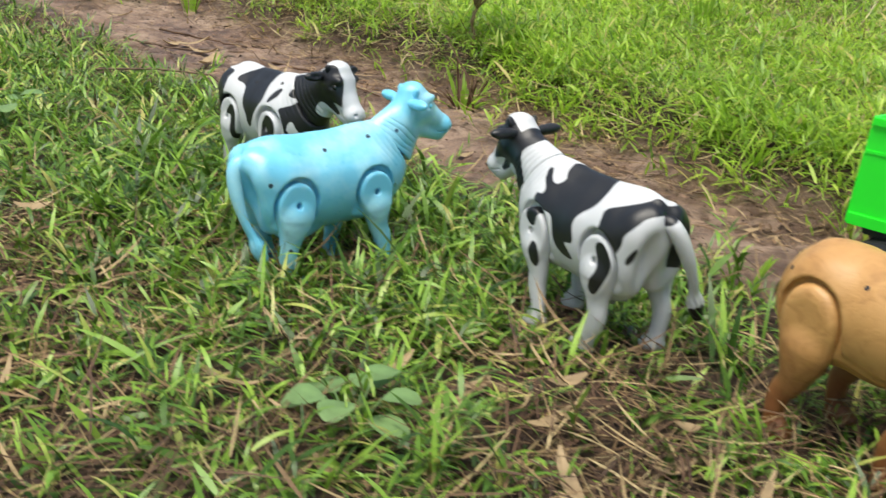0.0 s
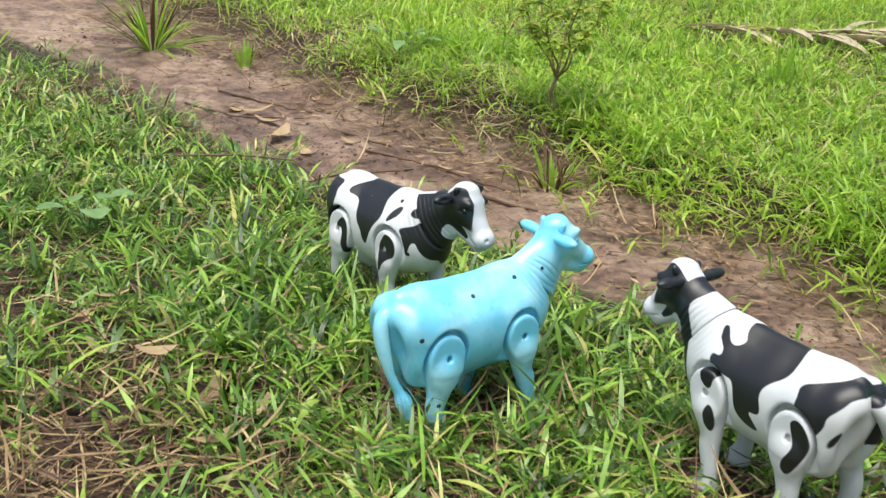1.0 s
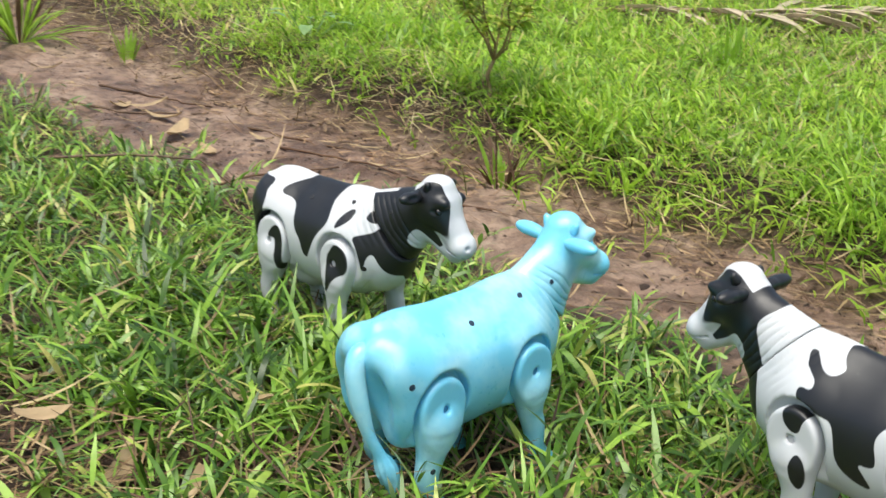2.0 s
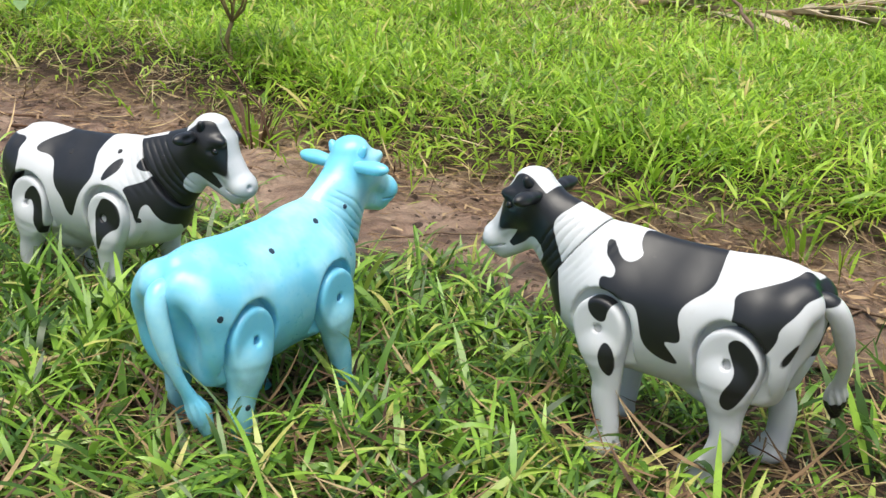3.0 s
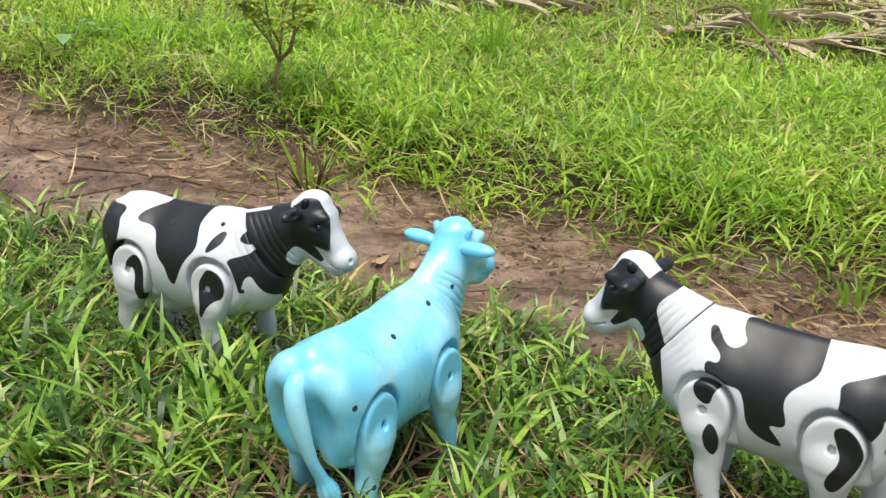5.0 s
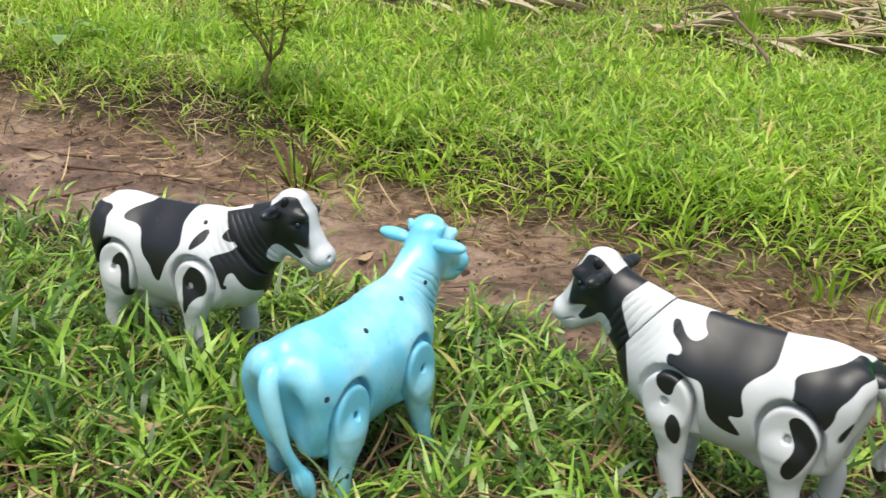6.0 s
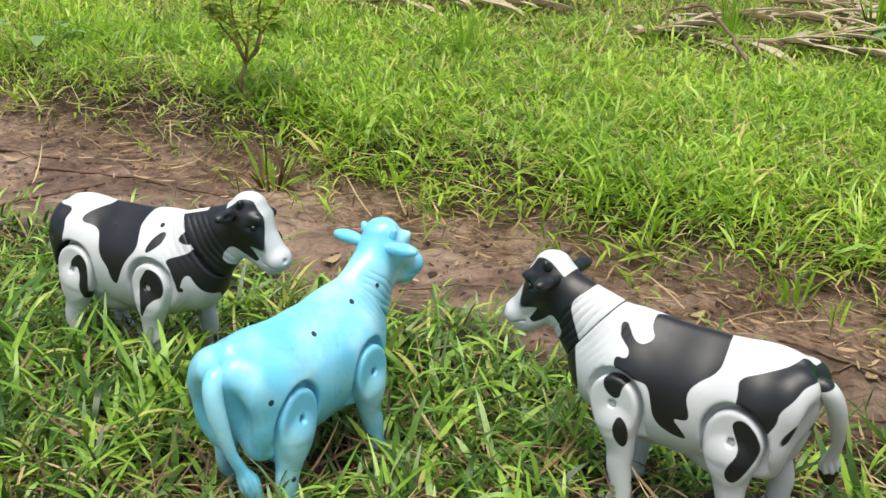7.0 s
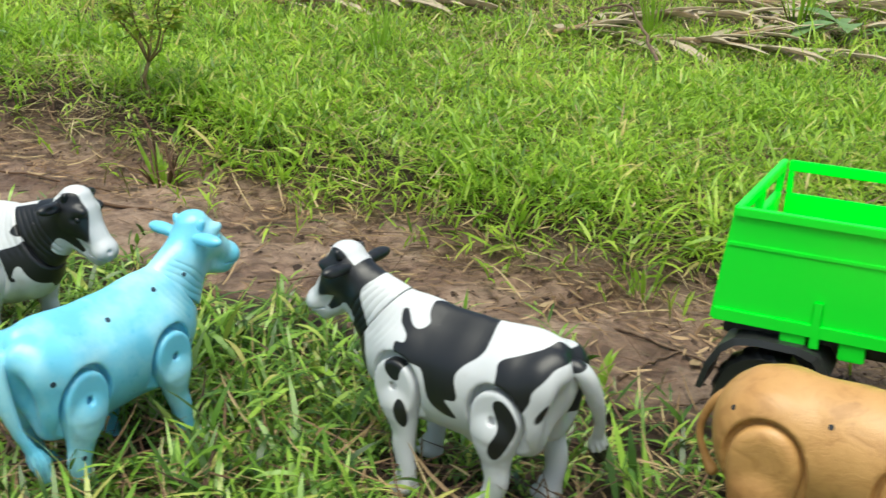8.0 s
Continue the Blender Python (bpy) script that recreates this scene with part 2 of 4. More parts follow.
def part(name, data, mat, parent, label="", m=None):
    """One mesh (a mesh, or a bmesh) as a part under a thing or a part."""
    if isinstance(data, bmesh.types.BMesh):
        me = bpy.data.meshes.new(name)
        data.to_mesh(me)
        data.free()
        data = me
    if mat and not data.materials:
        data.materials.append(mat)
    ob = new(name, data)
    ob.parent = parent
    if m is not None:
        ob.matrix_basis = m
    return tagged(ob, label) if label else ob


# ---- rounded forms, as fields of distance turned into meshes ----
def ell(p, c, r):
    r = np.array(r)
    q = (p - np.array(c)) / r
    k0, k1 = np.linalg.norm(q, axis=1), np.linalg.norm(q / r, axis=1)
    return k0 * (k0 - 1) / np.maximum(k1, 1e-9)


def cap(p, a, b, ra, rb, flat=1.0):
    s = np.array((1, 1 / flat, 1))
    p, a, b = p * s, np.array(a) * s, np.array(b) * s
    d = b - a
    u = np.clip(((p - a) @ d) / (d @ d), 0, 1)
    return np.linalg.norm(p - a - u[:, None] * d, axis=1) - (ra + (rb - ra) * u)


def chain(p, pts, k=0.0, flat=1.0):
    """A limb of changing thickness along a smooth curve through the given joints."""
    knots = np.array([(*c, r) for c, r in pts])
    knots = np.vstack([2 * knots[0] - knots[1], knots, 2 * knots[-1] - knots[-2]])
    line = []
    for i in range(1, len(knots) - 2):
        a, b, c, d = knots[i - 1:i + 3]
        for u in np.arange(0, 1, 0.2):
            line.append(0.5 * (2 * b + (c - a) * u + (2 * a - 5 * b + 4 * c - d) * u * u + (3 * b - a - 3 * c + d) * u ** 3))
    line.append(knots[-2])
    total = None
    for a, b in zip(line[:-1], line[1:]):
        d = cap(p, a[:3], b[:3], a[3], b[3], flat)
        total = d if total is None else np.minimum(total, d)
    return total


def smin(a, b, k):
    h = np.clip(0.5 + 0.5 * (b - a) / k, 0, 1)
    return b + (a - b) * h - k * h * (1 - h)


def smax(a, b, k):
    return -smin(-a, -b, k)


def field_mesh(name, f, lo, hi, h, patch=None):
    """The surface on which the field f is zero (surface nets), drawn on to it, smooth."""
    lo, hi = np.array(lo), np.array(hi)
    n = np.ceil((hi - lo) / h).astype(int) + 1
    g = np.stack(np.meshgrid(*[lo[i] + h * np.arange(n[i]) for i in range(3)], indexing="ij"), -1)
    v = f(g.reshape(-1, 3)).reshape(n)
    total, count = np.zeros((*(n - 1), 3)), np.zeros(n - 1)
    corners = [(i, j, k) for i in (0, 1) for j in (0, 1) for k in (0, 1)]

    def sub(a, c):
        return a[c[0]:n[0] - 1 + c[0], c[1]:n[1] - 1 + c[1], c[2]:n[2] - 1 + c[2]]

    for a in corners:
        for b in corners:
            if sum(b) - sum(a) == 1 and all(q >= p for p, q in zip(a, b)):
                va, vb = sub(v, a), sub(v, b)
                cross = (va < 0) != (vb < 0)
                u = np.where(cross, va / np.where(va == vb, 1, va - vb), 0)[..., None]
                total += np.where(cross[..., None], sub(g, a) * (1 - u) + sub(g, b) * u, 0)
                count += cross
    live = count > 0
    index = -np.ones(n - 1, int)
    index[live] = np.arange(live.sum())
    verts = total[live] / count[live][:, None]
    quads = []
    for ax in range(3):
        o1, o2 = (ax + 1) % 3, (ax + 2) % 3
        lead = [slice(1, n[i] - 1) for i in range(3)]
        lead[ax] = slice(0, n[ax] - 1)
        after = list(lead)
        after[ax] = slice(1, n[ax])
        va, vb = v[tuple(lead)], v[tuple(after)]
        cross = np.argwhere((va < 0) != (vb < 0))
        inward = va[tuple(cross.T)] < 0
        base = cross.copy()
        base[:, o1] += 1
        base[:, o2] += 1
        ring = []
        for d1, d2 in ((-1, -1), (0, -1), (0, 0), (-1, 0)):
            c = base.copy()
            c[:, o1] += d1
            c[:, o2] += d2
            ring.append(index[tuple(c.T)])
        q = np.stack(ring, 1)
        q[~inward] = q[~inward][:, ::-1]
        quads.append(q)
    quads = np.concatenate(quads)
    quads = quads[(quads >= 0).all(1)]
    for _ in range(2):
        e, d = 0.0004, f(verts)
        grad = np.stack([f(verts + e * np.eye(3)[i]) - f(verts - e * np.eye(3)[i]) for i in range(3)], 1) / (2 * e)
        verts = verts - np.clip(d / np.maximum((grad ** 2).sum(1), 0.2), -h, h)[:, None] * grad
    me = fast_mesh(name, verts, quads.ravel(), np.arange(len(quads)) * 4)
    if patch is not None:
        field = me.attributes.new("patch", "FLOAT", "POINT")
        field.data.foreach_set("value", patch(verts).astype(np.float32))
    return smooth(me)


# ---- ground ----
def spread(lo, hi, h, reach):
    core = np.arange(lo, hi, h)
    grow = np.cumsum(h * 1.12 ** np.arange(1, 90))
    grow = grow[grow < reach]
    return np.concatenate([lo - grow[::-1], core, core[-1] + grow])


def build_ground():
    xs, ys = spread(-1.5, 2.6, 0.0125, 600), spread(0.4, 4.2, 0.0125, 600)
    X, Y = np.meshgrid(xs, ys)
    Z = ground_height(X, Y)
    ny, nx = X.shape
    i = np.arange(ny * nx).reshape(ny, nx)
    quads = np.stack([i[:-1, :-1], i[:-1, 1:], i[1:, 1:], i[1:, :-1]], -1).reshape(-1, 4)
    me = smooth(fast_mesh("ground", np.stack([X, Y, Z], -1).reshape(-1, 3), quads.ravel(), np.arange(len(quads)) * 4))
    a = me.attributes.new("track", "FLOAT", "POINT")
    a.data.foreach_set("value", track(X, Y).ravel().astype(np.float32))
    b = me.attributes.new("turf", "FLOAT", "POINT")
    away = np.maximum(np.maximum(-1.15 - X, X - 3.4), np.maximum(0.58 - Y, Y - 5.2))
    away = np.maximum(away, np.minimum(X - 0.9, 1.0 - Y))
    b.data.foreach_set("value", (step(-0.05, 0.9, away + 0.45 * fbm(X, Y, 1.6, 4)) * (1 - track(X, Y))).ravel().astype(np.float32))
    me.materials.append(M_SOIL)
    return tagged(new("ground", me), "damp brown earth with a trodden muddy track between grassy verges", "ground", kind="structure")


build_ground()

# ---- toy cows ----
HIP, SHOULDER, SIDE = (-0.049, 0.097), (0.049, 0.099), 0.0395


SEAM_AT, SEAM_N = np.array((0.083, 0, 0.145)), np.array((0.780, 0, 0.626))


def cow_neck(p):
    """The neck, shared by the body and the head on both sides of the joint."""
    a = cap(p, (0.050, 0, 0.128), (0.122, 0, 0.1675), 0.0335, 0.0180, 0.92)
    return smin(a, cap(p, (0.084, 0, 0.112), (0.121, 0, 0.147), 0.0225, 0.0125, 0.95), 0.014)


def creases(p, first, last, depth):
    """Sharp folds of skin beside the neck joint, running along it."""
    d = (p - SEAM_AT) @ SEAM_N
    y = np.abs(p[:, 1])
    groove = np.maximum(np.sin(d * 1080 + 60 * y + 0.8 * np.sin(p[:, 2] * 190)), 0) ** 3
    across = step(0.118, 0.132, p[:, 2]) * step(0.181, 0.168, p[:, 2]) * step(0.007, 0.014, y)
    return depth * groove * step(first - 0.003, first + 0.001, d) * step(last + 0.003, last - 0.001, d) * across


def cow_body(p):
    q = p.copy()
    q[:, 1] = q[:, 1] * (1 + 0.30 * step(0.125, 0.170, q[:, 2]))
    a = ell(q, (-0.004, 0, 0.108), (0.077, 0.041, 0.050))
    a = smin(a, ell(q, (-0.060, 0, 0.125), (0.037, 0.037, 0.036)), 0.018)
    a = smin(a, ell(q, (0.044, 0, 0.112), (0.038, 0.036, 0.049)), 0.020)
    a = smin(a, ell(q, (0.074, 0, 0.109), (0.031, 0.030, 0.037)), 0.012)
    a = smin(a, cow_neck(q), 0.012)
    a = smin(a, cap(q, (-0.080, 0, 0.151), (0.05, 0, 0.153), 0.006, 0.008), 0.014)
    y = p.copy()
    y[:, 1] = np.abs(y[:, 1])
    a = smin(a, ell(y, (-0.054, 0.023, 0.106), (0.036, 0.0195, 0.040)), 0.010)
    a = smin(a, ell(y, (0.047, 0.021, 0.106), (0.030, 0.0195, 0.036)), 0.010)
    a = smin(a, cap(y, (-0.077, 0.011, 0.122), (-0.068, 0.015, 0.076), 0.015, 0.011), 0.010)
    a = smin(a, ell(y, (-0.080, 0.020, 0.128), (0.015, 0.015, 0.022)), 0.010)
    a = smin(a, ell(y, (-0.086, 0.012, 0.140), (0.012, 0.008, 0.012)), 0.010)
    a = smax(a, -ell(y, (-0.104, 0.017, 0.097), (0.022, 0.011, 0.032)), 0.010)
    a = smin(a, ell(p, (-0.030, 0, 0.062), (0.026, 0.021, 0.014)), 0.010)
    for x, r in (HIP, SHOULDER):
        well = np.maximum(np.hypot(y[:, 0] - x, (y[:, 2] - r) * (0.90 if x < 0 else 0.93)) - 0.0268, 0.0300 - y[:, 1])
        low = np.maximum(np.maximum(np.abs(y[:, 0] - x) - 0.0262, y[:, 2] - r), 0.0300 - y[:, 1])
        a = smax(a, -np.minimum(well, low), 0.0015)
    a = smax(a, (p - SEAM_AT) @ SEAM_N + 0.0003, 0.0012)
    return a + creases(p, -0.022, -0.005, 0.0008)


def cow_head(p):
    y = p.copy()
    y[:, 1] = np.abs(y[:, 1])
    q = p.copy()
    q[:, 1] = q[:, 1] * (1 + 0.30 * step(0.125, 0.170, q[:, 2]) * step(0.110, 0.085, q[:, 0]))
    a = smax(cow_neck(q), 0.0008 - (p - SEAM_AT) @ SEAM_N, 0.0012)
    a = a + creases(p, 0.004, 0.026, 0.0010)
    a = smin(a, ell(p, (0.1300, 0, 0.1715), (0.0215, 0.0195, 0.0225)), 0.008)
    a = smin(a, cap(p, (0.136, 0, 0.1670), (0.1590, 0, 0.1405), 0.0162, 0.0110, 1.05), 0.008)
    a = smin(a, ell(p, (0.1620, 0, 0.1375), (0.0115, 0.0140, 0.0112)), 0.005)
    a = smin(a, cap(p, (0.121, 0, 0.1500), (0.1550, 0, 0.1285), 0.0105, 0.0075), 0.006)
    a = smin(a, ell(y, (0.1440, 0.0140, 0.1770), (0.007, 0.0045, 0.0045)), 0.004)
    a = smin(a, ell(p, (0.1310, 0, 0.1895), (0.0120, 0.0125, 0.0070)), 0.007)
    a = smax(a, -ell(y, (0.1720, 0.0075, 0.1400), (0.0032, 0.0026, 0.0026)), 0.001)
    a = smax(a, -ell(y, (0.1425, 0.0205, 0.1690), (0.0060, 0.0035, 0.0030)), 0.002)
    mouth = np.maximum(np.abs(p[:, 2] - 0.1310 + 0.25 * (p[:, 0] - 0.165)) - 0.0006, 0.150 - p[:, 0])
    return smax(a, -np.maximum(mouth, -(a + 0.0016)), 0.0008)


def neck_joint(p):
    """Recessed core in the body-head gap, the gap's shade put into its dark colour."""
    q = p.copy()
    q[:, 1] = q[:, 1] * (1 + 0.30 * step(0.125, 0.170, q[:, 2]))
    return smax(cow_neck(q) + 0.0036, np.abs((p - SEAM_AT) @ SEAM_N) - 0.004, 0.001)


def cow_ear(p):
    """Points to +y from the head's side."""
    a = smin(ell(p, (0.003, 0.0135, -0.0005), (0.0066, 0.0145, 0.0056)), cap(p, (0, -0.003, 0), (0.001, 0.004, 0), 0.0042, 0.0045), 0.004)
    return smax(a, -ell(p, (0.0105, 0.016, 0.001), (0.0045, 0.009, 0.0030)), 0.002)


def cow_horn(p):
    return chain(p, [((0, 0, 0), 0.0042), ((0.001, 0.002, 0.0035), 0.0030)], 0.002)


def hind_leg(p):
    """About the pivot; outward is +y."""
    disc = np.hypot(p[:, 0] * 1.02, np.where(p[:, 2] > 0, p[:, 2] * 0.95, p[:, 2] * 0.72))
    a = smax(disc - 0.0228, np.abs(p[:, 1] + 0.0075) - 0.0095, 0.0042)
    low = chain(p, [((-0.001, -0.006, -0.015), 0.0190), ((-0.005, -0.007, -0.038), 0.0128), ((-0.009, -0.007, -0.056), 0.0104), ((-0.005, -0.007, -0.076), 0.0092), ((0.000, -0.007, -0.086), 0.0115)], 0.006, 0.72)
    a = smin(a, low, 0.006)
    a = smin(a, ell(p, (0.003, -0.007, -0.091), (0.014, 0.0115, 0.008)), 0.003)
    a = np.maximum(a, -0.0970 - p[:, 2])
    cleft = np.maximum(np.abs(p[:, 1] + 0.007) - 0.0008, np.maximum(p[:, 2] + 0.086, 0.010 - p[:, 0]))
    a = smax(a, -cleft, 0.001)
    return smax(a, -np.maximum(np.hypot(p[:, 0], p[:, 2]) - 0.0034, -0.0015 - p[:, 1]), 0.0007)


def fore_leg(p):
    disc = np.hypot(p[:, 0] * 1.05, np.where(p[:, 2] > 0, p[:, 2] * 0.98, p[:, 2] * 0.80))
    a = smax(disc - 0.0220, np.abs(p[:, 1] + 0.0075) - 0.0095, 0.0042)
    low = chain(p, [((0, -0.006, -0.018), 0.0165), ((-0.001, -0.007, -0.040), 0.0115), ((0.001, -0.007, -0.055), 0.0105), ((0, -0.007, -0.077), 0.0088), ((0.003, -0.007, -0.088), 0.0110)], 0.006, 0.75)
    a = smin(a, low, 0.006)
    a = smin(a, ell(p, (0.005, -0.007, -0.093), (0.014, 0.0110, 0.008)), 0.003)
    a = np.maximum(a, -0.0990 - p[:, 2])
    cleft = np.maximum(np.abs(p[:, 1] + 0.007) - 0.0008, np.maximum(p[:, 2] + 0.088, 0.012 - p[:, 0]))
    a = smax(a, -cleft, 0.001)
    return smax(a, -np.maximum(np.hypot(p[:, 0], p[:, 2]) - 0.0034, -0.0015 - p[:, 1]), 0.0007)


def cow_tail(p):
    a = chain(p, [((0.012, 0, -0.002), 0.0066), ((-0.004, 0, -0.001), 0.0074), ((-0.011, 0, -0.012), 0.0076), ((-0.012, 0, -0.035), 0.0068), ((-0.009, 0, -0.060), 0.0046), ((-0.003, 0, -0.078), 0.0050), ((0.001, 0, -0.092), 0.0078), ((0.004, 0, -0.108), 0.0045)], 0.005)
    strands = 0.0008 * np.sin(np.arctan2(p[:, 1], p[:, 0] + 0.001) * 8 + p[:, 2] * 120) * step(-0.072, -0.088, p[:, 2])
    return a + strands


def blob(x, z, cx, cz, rx, rz, turn=0.0):
    c, s = math.cos(radians(turn)), math.sin(radians(turn))
    u, w = ((x - cx) * c + (z - cz) * s) / rx, ((z - cz) * c - (x - cx) * s) / rz
    return (1 - np.sqrt(u * u + w * w)) * min(rx, rz)


def outline(x, z, *points):
    """A painted patch with a softly rounded outline, in millimetres: plus inside, minus outside."""
    ring = np.array(points, float) / 1000
    for _ in range(2):
        after = np.roll(ring, -1, 0)
        ring = np.stack([0.75 * ring + 0.25 * after, 0.25 * ring + 0.75 * after], 1).reshape(-1, 2)
    near, inside = np.full(len(x), 1.0), np.zeros(len(x), bool)
    for (ax, az), (bx, bz) in zip(ring, np.roll(ring, -1, 0)):
        dx, dz = bx - ax, bz - az
        u = np.clip(((x - ax) * dx + (z - az) * dz) / (dx * dx + dz * dz + 1e-12), 0, 1)
        near = np.minimum(near, np.hypot(x - ax - u * dx, z - az - u * dz))
        inside ^= ((az > z) != (bz > z)) & (x < ax + (z - az) * dx / (dz if dz else 1e-9))
    return np.where(inside, near, -near)


def body_patch(p):
    """Black where plus: saddle, rump and chest on the left; saddle, rump, drop and neck on the right."""
    x, y, z = p.T
    left = outline(x, z, (35, 172), (34, 161), (31, 156), (27, 152), (33, 147), (40, 148), (46, 152), (52, 158), (58, 158), (55, 149), (49, 146), (42, 142), (42, 136), (52, 137), (52, 130), (46, 125), (29, 123), (22, 122), (18, 113), (15, 95), (3, 87), (-14, 85), (-7, 95), (-1, 102), (-12, 102), (-15, 107), (-10, 121), (-14, 131), (-30, 142), (-29, 153), (-26, 172))
    left = np.maximum(left, outline(x, z, (-84, 168), (-82, 157), (-64, 150), (-46, 144), (-50, 134), (-48, 119), (-58, 113), (-69, 103), (-80, 119), (-80, 128), (-89, 138), (-92, 147), (-112, 150), (-112, 168)))
    left = np.maximum(left, np.minimum(blob(y, z, 0.032, 0.110, 0.0024, 0.0085, 14), -0.062 - x))
    left = np.maximum(left, outline(x, z, (99, 145), (95, 130), (90, 112), (88, 98), (94, 88), (135, 88), (135, 145)))
    right = outline(x, z, (35, 172), (28, 164), (23, 153), (27, 145), (34, 133), (20, 119), (10, 97), (5, 92), (0, 100), (-2, 109), (-13, 118), (-19, 136), (-29, 142), (-45, 144), (-47, 150), (-37, 156), (-24, 161), (-26, 172))
    right = np.maximum(right, outline(x, z, (44, 130), (45, 140), (51, 149), (58, 151), (59, 142), (53, 136)))
    right = np.maximum(right, outline(x, z, (84, 182), (76, 165), (79, 156), (75, 151), (72, 146), (77, 143), (88, 143), (88, 137), (80, 133), (65, 128), (71, 121), (76, 108), (77, 94), (80, 103), (83, 113), (89, 116), (93, 108), (100, 97), (112, 92), (135, 94), (135, 182)))
    right = np.maximum(right, outline(x, z, (-86, 153), (-64, 152), (-66, 143), (-61, 136), (-62, 120), (-70, 112), (-72, 96), (-86, 90), (-130, 90), (-130, 153)))
    right = np.where(x < -0.062, np.minimum(right, np.maximum(-0.015 - y, z - 0.132)), right)
    u = step(-0.004, 0.004, y)
    return right * (1 - u) + left * u


def head_patch(p):
    x, y, z = p.T
    along = (x - 0.128) * 0.604 - (z - 0.195) * 0.797
    up = (x - 0.128) * 0.797 + (z - 0.195) * 0.604
    wide = 0.0100 + 0.0035 * step(0.010, -0.004, along) - 0.008 * step(-0.008, -0.020, along) + 0.0030 * step(0.030, 0.050, along)
    blaze = np.minimum(wide - np.abs(y), np.minimum(up + 0.020, along + 0.022))
    muzzle = along - 0.0570
    jaw = outline(x, z, (112, 132), (113, 140), (120, 148), (126, 146), (131, 141), (140, 136), (149, 132), (157, 134), (164, 146), (190, 150), (190, 105), (137, 112), (122, 125))
    neck = np.minimum(outline(x, z, (60, 145), (60, 190), (87, 182), (92, 174), (99, 169), (103, 162), (101, 154), (98, 146), (94, 136), (90, 126), (75, 124)), y + 0.006)
    return -np.maximum(np.maximum(blaze, muzzle), np.maximum(jaw, neck))


def leg_patch(*rings):
    def field(p):
        f = outline(p[:, 0], p[:, 2], *rings[0])
        for ring in rings[1:]:
            f = np.maximum(f, outline(p[:, 0], p[:, 2], *ring))
        return np.minimum(f, p[:, 1] + 0.008)
    return field


def plain(value):
    return lambda p: np.full(len(p), value)


def tail_patch(p):
    tip = np.minimum(-0.092 - p[:, 2], p[:, 1] + 0.003)
    return np.maximum(tip, p[:, 2] - 0.001)


BODY_BOX, HEAD_BOX = ((-0.13, -0.06, 0.03), (0.14, 0.06, 0.19)), ((0.045, -0.04, 0.075), (0.18, 0.04, 0.212))
LEG_BOX, TAIL_BOX = ((-0.034, -0.026, -0.104), (0.034, 0.012, 0.034)), ((-0.03, -0.02, -0.13), (0.03, 0.02, 0.03))
BODY = field_mesh("body", cow_body, *BODY_BOX, 0.0018, body_patch)
HEAD = field_mesh("head", cow_head, *HEAD_BOX, 0.0012, head_patch)
JOINT = field_mesh("neck_joint", neck_joint, (0.04, -0.04, 0.07), (0.13, 0.04, 0.20), 0.002)
EAR = field_mesh("ear", cow_ear, (-0.012, -0.012, -0.012), (0.02, 0.036, 0.012), 0.0015, plain(0.01))
HORN = field_mesh("horn", cow_horn, (-0.008, -0.008, -0.008), (0.008, 0.012, 0.012), 0.0013, plain(0.01))
LEGS = {
    "hind_left": field_mesh("leg", hind_leg, *LEG_BOX, 0.0015, leg_patch(((4, 15), (-3, 21), (-13, 17), (-20, 9), (-22, 1), (-17, -17), (-11, -30), (-4, -29), (-2, -20), (-9, -4), (-1, 6)))),
    "hind_right": field_mesh("leg", hind_leg, *LEG_BOX, 0.0015, leg_patch(((-4, 6), (2, 14), (9, 19), (16, 14), (20, 4), (19, -25), (15, -30), (11, -16), (11, -4), (6, 6), (0, 0)))),
    "fore_left": field_mesh("leg", fore_leg, *LEG_BOX, 0.0015, leg_patch(((7, 19), (4, 23), (-6, 25), (-16, 22), (-9, 14), (-7, 6), (-1, 5), (6, 11)), ((-7, -6), (-1, -18), (-3, -30), (-9, -37), (-15, -18)))),
    "fore_right": field_mesh("leg", fore_leg, *LEG_BOX, 0.0015, leg_patch(((-1, 19), (8, 19), (15, 15), (19, 8), (20, 0), (17, -6), (10, -9), (4, -16), (1, -22), (-4, -31), (-6, -25), (-4, -16), (-9, -7), (-10, 4), (-5, 13)))),
}
TAIL = field_mesh("tail", cow_tail, *TAIL_BOX, 0.0018, tail_patch)
BLACK_TAIL = field_mesh("tail", cow_tail, *TAIL_BOX, 0.0018, plain(0.01))


def dot(r, depth=0.0008):
    bm = bmesh.new()
    bmesh.ops.create_cone(bm, cap_ends=True, segments=14, radius1=r, radius2=r * 0.8, depth=depth)
    return bm


def ball(r):
    bm = bmesh.new()
    bmesh.ops.create_uvsphere(bm, u_segments=14, v_segments=10, radius=r)
    for f in bm.faces:
        f.smooth = True
    return bm


def on_side(f, x, z, side, sink=0.0):
    """The place where the form f has its skin at (x, z), on its left (+1) or right (-1), and its normal."""
    y = np.linspace(0.065, 0.0, 261) * side
    d = f(np.stack([np.full(261, x), y, np.full(261, z)], 1))
    k = int(np.argmax(d < 0))
    q = np.array([[x, y[k], z]])
    g = np.array([(f(q + 0.0005 * e) - f(q - 0.0005 * e))[0] for e in np.eye(3)])
    nrm = Vector(g).normalized()
    return Matrix.Translation(Vector(q[0]) - nrm * sink) @ nrm.to_track_quat("Z", "Y").to_matrix().to_4x4()


